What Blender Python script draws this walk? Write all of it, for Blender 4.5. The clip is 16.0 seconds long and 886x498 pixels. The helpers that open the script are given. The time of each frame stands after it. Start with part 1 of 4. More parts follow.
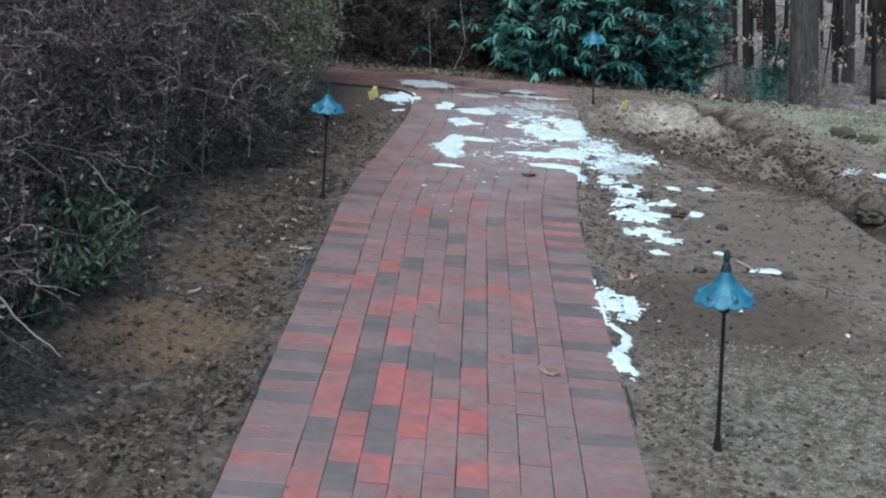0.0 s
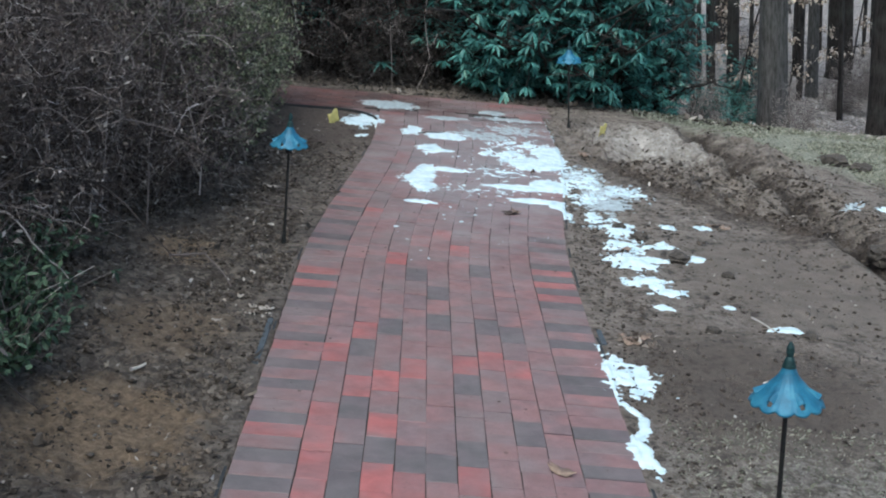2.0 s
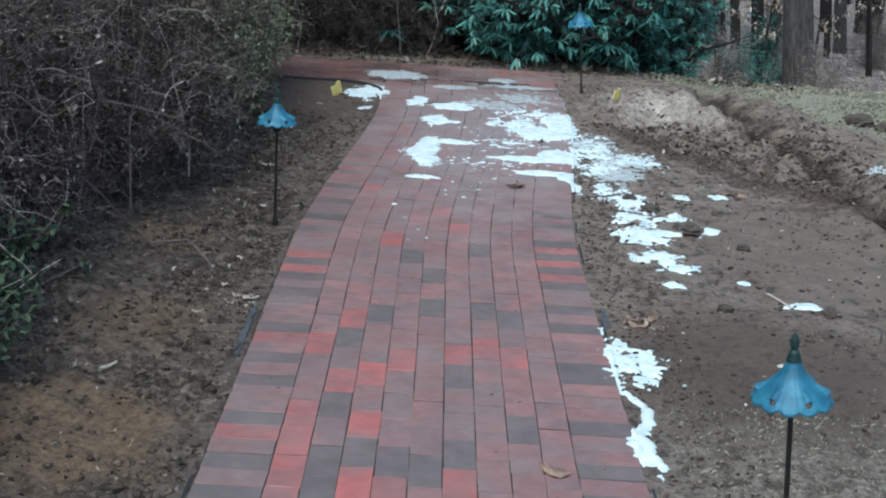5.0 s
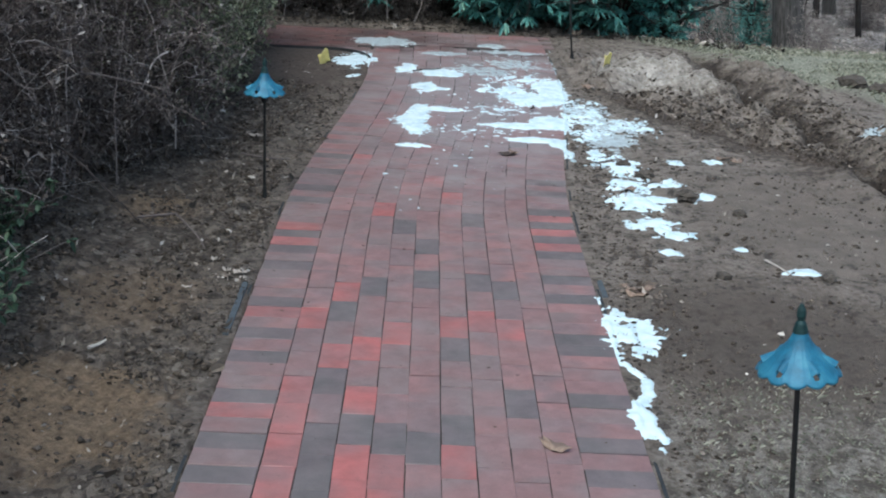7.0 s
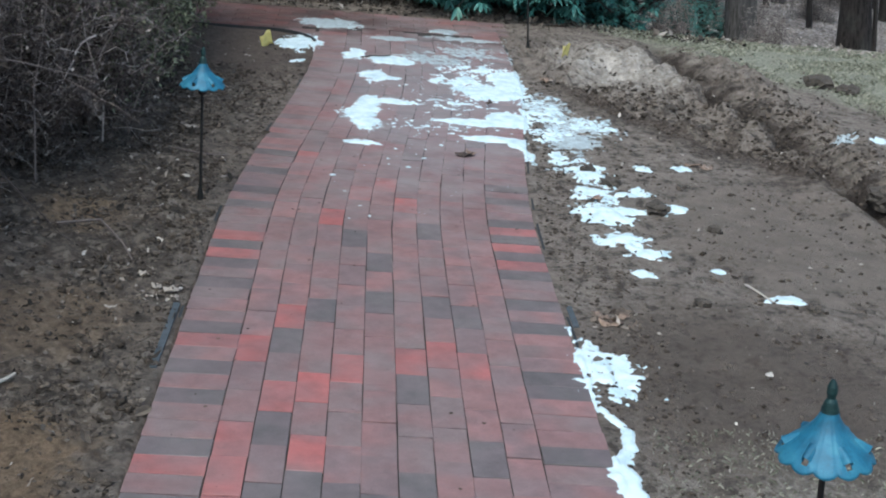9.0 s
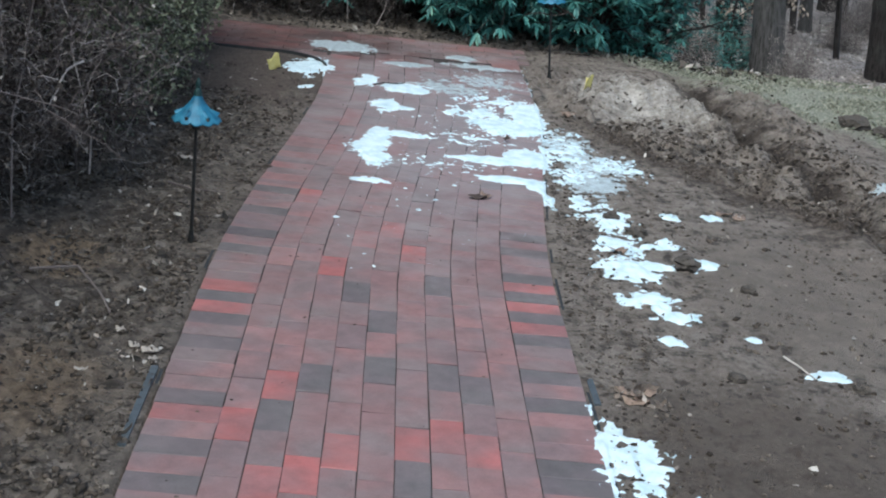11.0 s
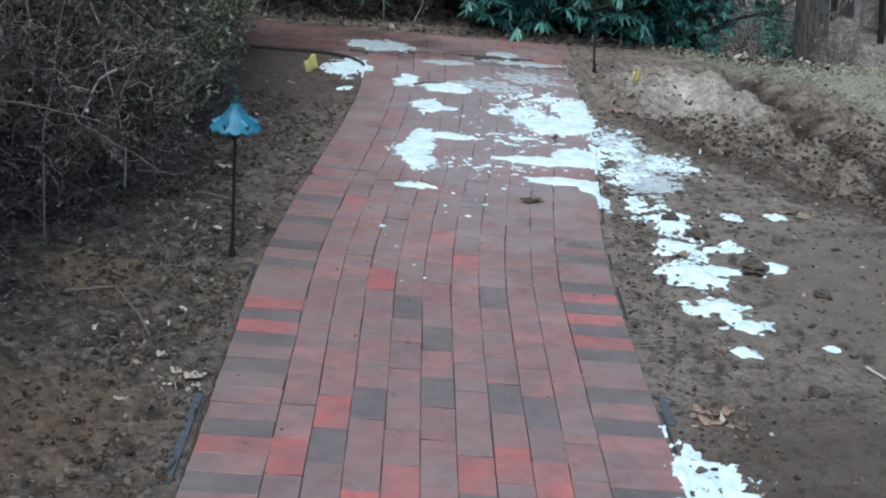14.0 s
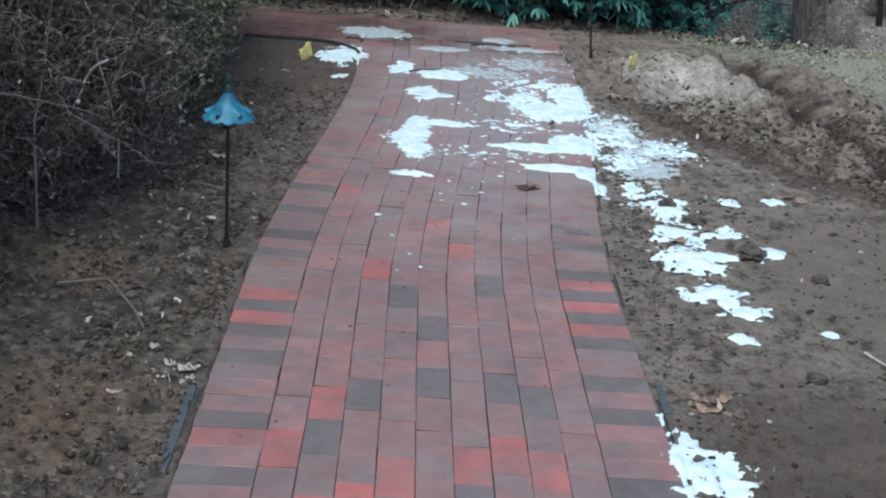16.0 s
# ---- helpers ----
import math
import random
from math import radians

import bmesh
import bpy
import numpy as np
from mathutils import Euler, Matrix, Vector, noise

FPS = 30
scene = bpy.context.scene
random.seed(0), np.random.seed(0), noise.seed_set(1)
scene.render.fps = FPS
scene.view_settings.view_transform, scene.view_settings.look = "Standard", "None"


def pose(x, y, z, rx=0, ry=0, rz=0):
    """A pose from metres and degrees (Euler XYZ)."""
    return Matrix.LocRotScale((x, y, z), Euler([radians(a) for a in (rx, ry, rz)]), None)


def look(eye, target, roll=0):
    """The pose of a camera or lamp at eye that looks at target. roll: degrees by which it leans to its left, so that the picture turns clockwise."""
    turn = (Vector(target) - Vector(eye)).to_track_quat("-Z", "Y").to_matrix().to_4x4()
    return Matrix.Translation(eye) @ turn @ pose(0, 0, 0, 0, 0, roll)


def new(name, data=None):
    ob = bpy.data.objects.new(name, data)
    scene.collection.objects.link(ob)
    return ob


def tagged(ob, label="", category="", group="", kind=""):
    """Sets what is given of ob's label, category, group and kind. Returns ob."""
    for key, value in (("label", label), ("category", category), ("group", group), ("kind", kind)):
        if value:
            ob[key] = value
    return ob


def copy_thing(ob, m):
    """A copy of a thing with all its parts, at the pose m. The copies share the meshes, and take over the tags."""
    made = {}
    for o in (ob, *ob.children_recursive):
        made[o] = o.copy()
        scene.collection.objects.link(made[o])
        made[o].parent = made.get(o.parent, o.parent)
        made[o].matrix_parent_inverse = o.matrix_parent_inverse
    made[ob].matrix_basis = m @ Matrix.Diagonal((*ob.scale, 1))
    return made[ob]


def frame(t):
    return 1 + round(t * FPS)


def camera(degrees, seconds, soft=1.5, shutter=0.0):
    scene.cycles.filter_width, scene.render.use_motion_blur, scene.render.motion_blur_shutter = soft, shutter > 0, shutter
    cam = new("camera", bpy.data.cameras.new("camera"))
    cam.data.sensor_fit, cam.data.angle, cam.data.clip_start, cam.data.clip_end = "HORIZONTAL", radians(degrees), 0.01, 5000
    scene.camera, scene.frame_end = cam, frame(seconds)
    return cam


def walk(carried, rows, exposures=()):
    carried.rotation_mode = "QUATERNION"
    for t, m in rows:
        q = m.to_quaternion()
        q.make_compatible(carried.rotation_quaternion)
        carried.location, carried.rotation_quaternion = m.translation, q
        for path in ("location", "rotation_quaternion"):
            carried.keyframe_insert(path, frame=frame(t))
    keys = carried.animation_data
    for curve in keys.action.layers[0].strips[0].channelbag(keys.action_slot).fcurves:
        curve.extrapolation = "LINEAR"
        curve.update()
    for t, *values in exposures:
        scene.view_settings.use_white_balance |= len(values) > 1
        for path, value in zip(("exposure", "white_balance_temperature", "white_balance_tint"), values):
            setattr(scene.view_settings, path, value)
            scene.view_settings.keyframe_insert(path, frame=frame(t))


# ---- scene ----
cam = camera(37.8, 16.0, soft=2.0)
PATH = [
    (0, (-0.011, -0.334, 1.776), (-0.028, 1.585, 1.215), 4.5),
    (0.5, (0.009, -0.089, 1.765), (0.004, 1.815, 1.152), 3.8),
    (1, (-0.105, 0.161, 1.77), (-0.018, 2.08, 1.216), 4.1),
    (1.5, (-0.185, 0.307, 1.761), (-0.038, 2.219, 1.194), 4.6),
    (2, (-0.188, 0.461, 1.771), (-0.121, 2.383, 1.223), 5.2),
    (2.5, (-0.134, 0.61, 1.773), (-0.115, 2.539, 1.244), 5.6),
    (3, (-0.082, 0.72, 1.766), (-0.063, 2.647, 1.232), 5.3),
    (3.5, (-0.055, 0.773, 1.75), (-0.016, 2.685, 1.163), 5.3),
    (3.7, (-0.052, 0.776, 1.753), (0.006, 2.685, 1.16), 4.9),
    (5.8, (0.004, 0.737, 1.758), (-0.003, 2.64, 1.141), 2.3),
    (6, (0.009, 0.725, 1.751), (0.01, 2.616, 1.1), 1.9),
    (6.5, (-0.001, 0.747, 1.76), (0.088, 2.644, 1.131), 3.2),
    (7, (-0.042, 0.855, 1.746), (-0.002, 2.746, 1.095), 2.8),
    (7.5, (-0.099, 0.986, 1.765), (0.03, 2.887, 1.157), 3.2),
    (8, (-0.14, 1.081, 1.74), (0.056, 2.967, 1.106), 3.5),
    (8.2, (-0.149, 1.121, 1.741), (0.029, 3.0, 1.079), 4.0),
    (10.3, (-0.054, 1.761, 1.728), (0.114, 3.632, 1.041), 6.7),
    (10.5, (-0.071, 1.786, 1.723), (0.102, 3.66, 1.045), 7.0),
    (11, (-0.093, 1.837, 1.738), (0.031, 3.719, 1.073), 6.7),
    (11.5, (-0.112, 1.886, 1.741), (0.043, 3.761, 1.061), 6.5),
    (12, (-0.14, 1.955, 1.726), (-0.009, 3.828, 1.038), 6.1),
    (12.5, (-0.161, 2.022, 1.7), (-0.051, 3.89, 0.994), 4.9),
    (13, (-0.176, 2.071, 1.696), (-0.112, 3.944, 0.997), 4.9),
    (13.5, (-0.163, 2.108, 1.7), (-0.14, 4.0, 1.051), 5.0),
    (14, (-0.154, 2.102, 1.695), (-0.082, 3.982, 1.018), 4.9),
    (14.5, (-0.162, 2.115, 1.702), (-0.116, 3.992, 1.013), 4.1),
    (15, (-0.128, 2.132, 1.698), (-0.055, 4.002, 0.994), 3.9),
    (15.5, (-0.146, 2.153, 1.691), (-0.093, 4.027, 0.994), 4.4),
    (16, (-0.136, 2.13, 1.695), (-0.063, 4.003, 0.998), 4.4),
]
walk(cam, [(t, look(eye, target, roll)) for t, eye, target, roll in PATH], [(0, 0.68, 5820, -3), (16, 0.68, 5820, -3)])

# ---- sky and sun: an overcast winter day ----
world = bpy.data.worlds.new("overcast_sky")
scene.world = world
world.use_nodes = True
wt = world.node_tree
sky = wt.nodes.new("ShaderNodeTexSky")
sky.sky_type, sky.sun_disc = "NISHITA", False
sky.sun_elevation, sky.sun_rotation = radians(62), radians(210)
sky.air_density, sky.dust_density, sky.ozone_density = 1.0, 4.0, 1.0
wt.links.new(sky.outputs[0], wt.nodes["Background"].inputs["Color"])
wt.nodes["Background"].inputs["Strength"].default_value = 0.13
sun_data = bpy.data.lights.new("sun", "SUN")
sun_data.energy, sun_data.angle, sun_data.color = 0.8, radians(40), (1.0, 0.97, 0.93)
sun = new("sun", sun_data)
sun.matrix_world = look((-4, -12, 20), (-4 + 0.5 * 4.7, -12 + 0.866 * 4.7, 20 - 8.8))

# ---- materials ----


class Nodes:
    """A small writer of shader node trees."""

    def __init__(self, name):
        self.mat = bpy.data.materials.new(name)
        self.mat.use_nodes = True
        self.tree = self.mat.node_tree
        self.bsdf = self.tree.nodes["Principled BSDF"]

    def add(self, kind, **inputs):
        node = self.tree.nodes.new("ShaderNode" + kind)
        for key, value in inputs.items():
            self.put(node, key, value)
        return node

    def put(self, node, key, value):
        socket = node.inputs[int(key[1:])] if key[0] == "i" and key[1:].isdigit() else node.inputs[key.replace("_", " ")]
        if isinstance(value, bpy.types.NodeSocket):
            self.tree.links.new(value, socket)
        else:
            socket.default_value = value

    def position(self):
        return self.add("NewGeometry").outputs["Position"]

    def local(self):
        return self.add("TexCoord").outputs["Object"]

    def noise(self, at, scale, detail=4.0, rough=0.6):
        return self.add("TexNoise", Vector=at, Scale=scale, Detail=detail, Roughness=rough).outputs["Fac"]

    def cells(self, at, scale):
        return self.add("TexVoronoi", Vector=at, Scale=scale)

    def math(self, kind, a, b=0.0):
        node = self.add("Math", i0=a, i1=b)
        node.operation = kind
        return node.outputs[0]

    def vec(self, kind, a, b):
        node = self.add("VectorMath", i0=a, i1=b)
        node.operation = kind
        return node.outputs["Value" if kind in ("LENGTH", "DISTANCE") else "Vector"]

    def ramp(self, fac, stops, smooth=False):
        node = self.add("ValToRGB", Fac=fac)
        ramp = node.color_ramp
        ramp.interpolation = "EASE" if smooth else "LINEAR"
        while len(ramp.elements) < len(stops):
            ramp.elements.new(0.5)
        for element, (place, colour) in zip(ramp.elements, stops):
            element.position = place
            element.color = (*colour, 1.0) if isinstance(colour, tuple) else (colour, colour, colour, 1.0)
        return node.outputs["Color"]

    def mix(self, fac, a, b, blend="MIX"):
        node = self.tree.nodes.new("ShaderNodeMix")
        node.data_type, node.blend_type = "RGBA", blend
        for key, value in ((0, fac), (6, a), (7, b)):
            if isinstance(value, tuple):
                value = (*value, 1.0)
            self.put(node, "i%d" % key, value)
        return node.outputs[2]

    def bump(self, height, strength, distance):
        self.put(self.bsdf, "Normal", self.add("Bump", Height=height, Strength=strength, Distance=distance).outputs["Normal"])

    def finish(self, colour, rough, spec=0.5, metal=0.0):
        if isinstance(colour, tuple):
            colour = (*colour, 1.0)
        self.put(self.bsdf, "Base_Color", colour)
        self.put(self.bsdf, "Roughness", rough)
        self.put(self.bsdf, "Specular_IOR_Level", spec)
        self.put(self.bsdf, "Metallic", metal)
        return self.mat


def ellipse(n, at, centre, size, rough, edge=0.25):
    """1 inside a warped ellipse on the ground, 0 outside."""
    off = n.vec("MULTIPLY", n.vec("SUBTRACT", at, (*centre, 0.0)), (1 / size[0], 1 / size[1], 0.0))
    inside = n.math("SUBTRACT", 1.0, n.vec("LENGTH", off, (0.0, 0.0, 0.0)))
    return n.ramp(n.math("ADD", inside, n.math("MULTIPLY", n.math("SUBTRACT", rough, 0.5), 1.6)), [(0.0, 0.0), (edge, 1.0)], True)


def brick_material(name, tone, second, by_island=False):
    """Clay paver: a fired tone that flashes softly towards a second one along the brick."""
    n = Nodes(name)
    rnd = n.add("NewGeometry").outputs["Random Per Island"] if by_island else n.add("ObjectInfo").outputs["Random"]
    at = n.position()
    shift = n.vec("ADD", at, n.vec("MULTIPLY", n.add("CombineXYZ", X=rnd, Y=rnd, Z=rnd).outputs[0], (31.0, 57.0, 13.0)))
    flash = n.noise(n.vec("MULTIPLY", shift, (0.7, 1.0, 1.0)), 7.0, 1.5, 0.45)
    if by_island:
        tone, second = n.ramp(rnd, tone), n.ramp(rnd, second)
    base = n.mix(n.ramp(flash, [(0.36, 0.0), (0.62, 1.0)], True), tone, second)
    base = n.mix(n.math("MULTIPLY", rnd, 0.16), base, (0.06, 0.045, 0.045))
    grain = n.noise(at, 240.0, 3.0, 0.7)
    base = n.mix(0.28, base, n.ramp(grain, [(0.3, 0.25), (0.7, 0.78)]), "OVERLAY")
    cloud = n.noise(shift, 19.0, 4.0, 0.6)
    base = n.mix(0.5, base, n.ramp(cloud, [(0.28, 0.3), (0.72, 0.7)]), "OVERLAY")
    stain = n.noise(at, 3.1, 4.0, 0.62)
    base = n.mix(n.ramp(stain, [(0.45, 0.04), (0.75, 0.42)]), base, (0.25, 0.205, 0.2))
    dirt = n.noise(at, 26.0, 5.0, 0.7)
    base = n.mix(n.ramp(dirt, [(0.62, 0.0), (0.75, 0.55)]), base, (0.1, 0.075, 0.065))
    # Sky sheen and pale melt film on the far bricks, painted as colour.
    film = ellipse(n, at, (0.28, 8.9), (0.95, 2.9), stain, 0.8)
    base = n.mix(n.math("MULTIPLY", film, 0.62), base, (0.3, 0.262, 0.268))
    n.bump(n.mix(0.5, grain, dirt), 0.35, 0.003)
    return n.finish(base, n.ramp(stain, [(0.35, 0.52), (0.7, 0.32)]), 0.5)


RED, ROSE, MAUVE, SLATE = (0.4, 0.125, 0.116), (0.3, 0.156, 0.149), (0.215, 0.155, 0.151), (0.13, 0.113, 0.111)
PAVERS = {"r": brick_material("red_paver", RED, (0.29, 0.128, 0.124)), "p": brick_material("rose_paver", ROSE, (0.21, 0.142, 0.142)),
          "m": brick_material("mauve_paver", MAUVE, (0.25, 0.14, 0.136)), "g": brick_material("slate_paver", SLATE, (0.15, 0.12, 0.122))}
BRICK_FAR = brick_material("joined_paver", [(0.0, (0.13, 0.11, 0.11)), (0.4, MAUVE), (0.8, ROSE), (1.0, (0.32, 0.13, 0.124))], [(0.0, MAUVE), (1.0, ROSE)], True)
# Side path bricks: the trees' shade is painted into these tones.
BRICK_SIDE = brick_material("shaded_paver", [(0.0, (0.075, 0.05, 0.047)), (1.0, (0.19, 0.075, 0.067))], [(0.0, (0.06, 0.046, 0.044)), (1.0, (0.13, 0.07, 0.065))], True)


def plain(name, dark, light, scale, rough=0.7, bump=0.0, spec=0.4, metal=0.0, local=False):
    """A two-tone surface with grain at two scales."""
    n = Nodes(name)
    at = n.local() if local else n.position()
    big, fine = n.noise(at, scale, 5.0, 0.65), n.noise(at, scale * 9.0, 3.0, 0.7)
    colour = n.ramp(n.math("ADD", n.math("MULTIPLY", big, 0.65), n.math("MULTIPLY", fine, 0.35)), [(0.32, dark), (0.66, light)])
    if bump:
        n.bump(n.mix(0.5, big, fine), 0.6, bump)
    return n.finish(colour, rough, spec, metal)


def scattered(name, tones, rough=0.75, spec=0.3, through=0.0):
    """Many small pieces, each with a tone of its own."""
    n = Nodes(name)
    rnd = n.add("NewGeometry").outputs["Random Per Island"]
    colour = n.ramp(rnd, tones)
    grain = n.noise(n.position(), 90.0, 3.0, 0.7)
    colour = n.mix(0.4, colour, n.ramp(grain, [(0.3, 0.3), (0.7, 0.72)]), "OVERLAY")
    return n.finish(colour, rough, spec)


def bark(name, dark, light):
    n = Nodes(name)
    at = n.local()
    tall = n.vec("MULTIPLY", at, (1.0, 1.0, 0.16))
    ridge, patch = n.noise(tall, 34.0, 6.0, 0.72), n.noise(at, 2.2, 4.0, 0.6)
    colour = n.ramp(ridge, [(0.36, dark), (0.64, light)])
    colour = n.mix(n.ramp(patch, [(0.45, 0.0), (0.75, 0.5)]), colour, (0.11, 0.115, 0.1))
    n.bump(ridge, 0.9, 0.025)
    return n.finish(colour, 0.9, 0.2)


def ground_material():
    n = Nodes("bare_winter_soil")
    at = n.position()
    broad, mid, fine, tiny = n.noise(at, 0.9, 5.0), n.noise(at, 6.0, 6.0, 0.65), n.noise(at, 38.0, 6.0, 0.72), n.noise(at, 170.0, 4.0, 0.7)
    soil = n.ramp(n.math("ADD", n.math("MULTIPLY", mid, 0.5), n.math("MULTIPLY", fine, 0.5)), [(0.37, (0.1, 0.079, 0.064)), (0.48, (0.235, 0.193, 0.163)), (0.62, (0.35, 0.298, 0.257))])
    litter = n.cells(n.vec("ADD", at, n.vec("MULTIPLY", n.add("TexNoise", Vector=at, Scale=30.0).outputs["Color"], (0.05, 0.05, 0.05))), 38.0)
    wood_leaves = n.ramp(n.add("SeparateColor", Color=litter.outputs["Color"]).outputs[1], [(0.0, (0.12, 0.1, 0.09)), (0.5, (0.38, 0.325, 0.295)), (0.85, (0.56, 0.49, 0.45)), (1.0, (0.75, 0.68, 0.63))])
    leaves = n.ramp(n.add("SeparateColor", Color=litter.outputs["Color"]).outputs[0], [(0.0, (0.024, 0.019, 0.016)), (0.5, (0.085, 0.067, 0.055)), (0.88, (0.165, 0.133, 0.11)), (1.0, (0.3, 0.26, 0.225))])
    grass = n.ramp(n.math("ADD", n.math("MULTIPLY", fine, 0.6), n.math("MULTIPLY", tiny, 0.4)), [(0.36, (0.145, 0.143, 0.106)), (0.5, (0.32, 0.312, 0.242)), (0.66, (0.54, 0.525, 0.44))])
    straw = n.ramp(n.math("ADD", n.math("MULTIPLY", fine, 0.7), n.math("MULTIPLY", tiny, 0.3)), [(0.37, (0.1, 0.083, 0.067)), (0.5, (0.27, 0.235, 0.2)), (0.64, (0.5, 0.45, 0.395))])
    clay = n.ramp(fine, [(0.34, (0.11, 0.075, 0.048)), (0.66, (0.36, 0.26, 0.175))])
    sand = n.ramp(n.math("ADD", n.math("MULTIPLY", mid, 0.6), n.math("MULTIPLY", fine, 0.4)), [(0.36, (0.2, 0.168, 0.142)), (0.48, (0.42, 0.372, 0.325)), (0.62, (0.7, 0.645, 0.59))])
    xyz = n.add("SeparateXYZ", Vector=at)
    x, y = xyz.outputs[0], xyz.outputs[1]
    patchy = n.noise(at, 2.3, 5.0, 0.7)
    wob = n.math("MULTIPLY", n.math("SUBTRACT", broad, 0.5), 3.0)
    colour = soil
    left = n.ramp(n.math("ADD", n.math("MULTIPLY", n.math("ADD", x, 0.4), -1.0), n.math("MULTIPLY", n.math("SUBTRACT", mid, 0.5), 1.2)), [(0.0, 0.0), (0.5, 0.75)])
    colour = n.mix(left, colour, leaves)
    blotch = n.noise(n.vec("MULTIPLY", at, (1.0, 0.8, 1.0)), 17.0, 5.0, 0.68)
    colour = n.mix(n.ramp(blotch, [(0.36, 0.8), (0.49, 0.0)]), colour, (0.045, 0.036, 0.029))
    colour = n.mix(n.ramp(blotch, [(0.54, 0.0), (0.68, 0.6)]), colour, (0.29, 0.245, 0.205))
    colour = n.mix(n.math("MULTIPLY", ellipse(n, at, (-1.1, 4.3), (0.42, 0.5), mid, 0.5), 0.9), colour, clay)
    colour = n.mix(n.math("MULTIPLY", ellipse(n, at, (-1.08, 5.25), (0.36, 0.42), blotch, 0.6), 0.5), colour, clay)
    colour = n.mix(n.math("MULTIPLY", ellipse(n, at, (-1.19, 6.3), (0.22, 0.3), blotch, 0.7), 0.8), colour, clay)
    mud = n.ramp(fine, [(0.35, (0.1, 0.076, 0.064)), (0.65, (0.17, 0.135, 0.115))])
    colour = n.mix(ellipse(n, at, (-0.8, 9.75), (0.62, 1.0), mid, 0.4), colour, mud)
    colour = n.mix(ellipse(n, at, (1.4, 3.85), (1.0, 0.95), mid, 0.5), colour, n.mix(n.ramp(blotch, [(0.4, 0.8), (0.52, 0.0)]), straw, (0.09, 0.07, 0.055)))
    colour = n.mix(n.math("MULTIPLY", ellipse(n, at, (1.2, 5.1), (0.75, 0.8), blotch, 0.6), 0.72), colour, (0.105, 0.081, 0.066))
    smooth_soil = n.ramp(n.math("ADD", n.math("MULTIPLY", mid, 0.7), n.math("MULTIPLY", tiny, 0.3)), [(0.36, (0.17, 0.138, 0.115)), (0.64, (0.27, 0.225, 0.19))])
    colour = n.mix(n.math("MULTIPLY", ellipse(n, at, (1.75, 6.6), (0.62, 0.95), mid, 0.4), 0.85), colour, smooth_soil)
    warp = n.math("MULTIPLY", n.math("SUBTRACT", mid, 0.5), 0.9)
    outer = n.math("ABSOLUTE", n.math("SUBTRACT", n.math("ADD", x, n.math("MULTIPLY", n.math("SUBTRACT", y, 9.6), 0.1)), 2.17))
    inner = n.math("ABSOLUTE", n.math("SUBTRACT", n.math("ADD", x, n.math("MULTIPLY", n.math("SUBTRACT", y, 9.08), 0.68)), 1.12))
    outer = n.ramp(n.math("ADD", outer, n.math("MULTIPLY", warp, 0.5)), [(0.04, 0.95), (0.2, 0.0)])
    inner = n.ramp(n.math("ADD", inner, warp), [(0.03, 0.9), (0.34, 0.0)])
    bank = n.math("SUBTRACT", n.math("ADD", x, n.math("MULTIPLY", n.math("SUBTRACT", y, 10.57), 0.72)), 2.29)
    bank = n.math("ADD", n.math("MULTIPLY", bank, 1.3), n.math("MULTIPLY", n.math("SUBTRACT", mid, 0.45), 1.6))
    bank = n.ramp(bank, [(0.0, 0.0), (0.5, 1.0)])
    right = n.ramp(n.math("SUBTRACT", x, 0.95), [(0.0, 0.0), (0.15, 1.0)])
    colour = n.mix(n.math("MULTIPLY", bank, right), colour, grass)
    colour = n.mix(ellipse(n, at, (1.62, 10.0), (0.6, 1.05), n.mix(0.4, blotch, fine), 0.85), colour, sand)
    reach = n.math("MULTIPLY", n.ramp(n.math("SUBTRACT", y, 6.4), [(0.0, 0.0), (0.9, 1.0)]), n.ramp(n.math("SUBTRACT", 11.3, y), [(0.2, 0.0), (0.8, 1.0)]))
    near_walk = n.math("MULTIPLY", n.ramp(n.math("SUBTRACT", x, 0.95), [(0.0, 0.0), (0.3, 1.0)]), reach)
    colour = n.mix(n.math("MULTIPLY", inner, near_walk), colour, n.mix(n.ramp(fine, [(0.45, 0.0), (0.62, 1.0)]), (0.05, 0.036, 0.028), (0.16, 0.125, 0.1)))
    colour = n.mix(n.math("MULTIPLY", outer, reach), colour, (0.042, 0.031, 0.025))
    wood = n.math("ADD", n.math("MULTIPLY", n.math("SUBTRACT", y, 12.4), 0.6), wob)
    colour = n.mix(n.ramp(wood, [(0.0, 0.0), (0.6, 1.0)]), colour, n.mix(n.ramp(patchy, [(0.4, 0.5), (0.6, 0.0)]), wood_leaves, (0.15, 0.128, 0.112)))
    n.bump(n.mix(0.35, n.mix(0.45, fine, blotch), tiny), 1.0, 0.04)
    return n.finish(colour, n.ramp(mid, [(0.35, 0.75), (0.7, 0.95)]), 0.25)


def snow_material():
    n = Nodes("melting_snow")
    at = n.position()
    grain, soft = n.noise(at, 130.0, 4.0, 0.7), n.noise(at, 14.0, 4.0)
    colour = n.ramp(soft, [(0.3, (0.5, 0.63, 0.68)), (0.6, (0.73, 0.83, 0.87))])
    specks = n.noise(at, 60.0, 5.0, 0.75)
    colour = n.mix(n.ramp(specks, [(0.68, 0.0), (0.76, 0.8)]), colour, (0.16, 0.12, 0.1))
    n.bump(n.mix(0.5, grain, soft), 0.6, 0.006)
    return n.finish(colour, 0.55, 0.5)


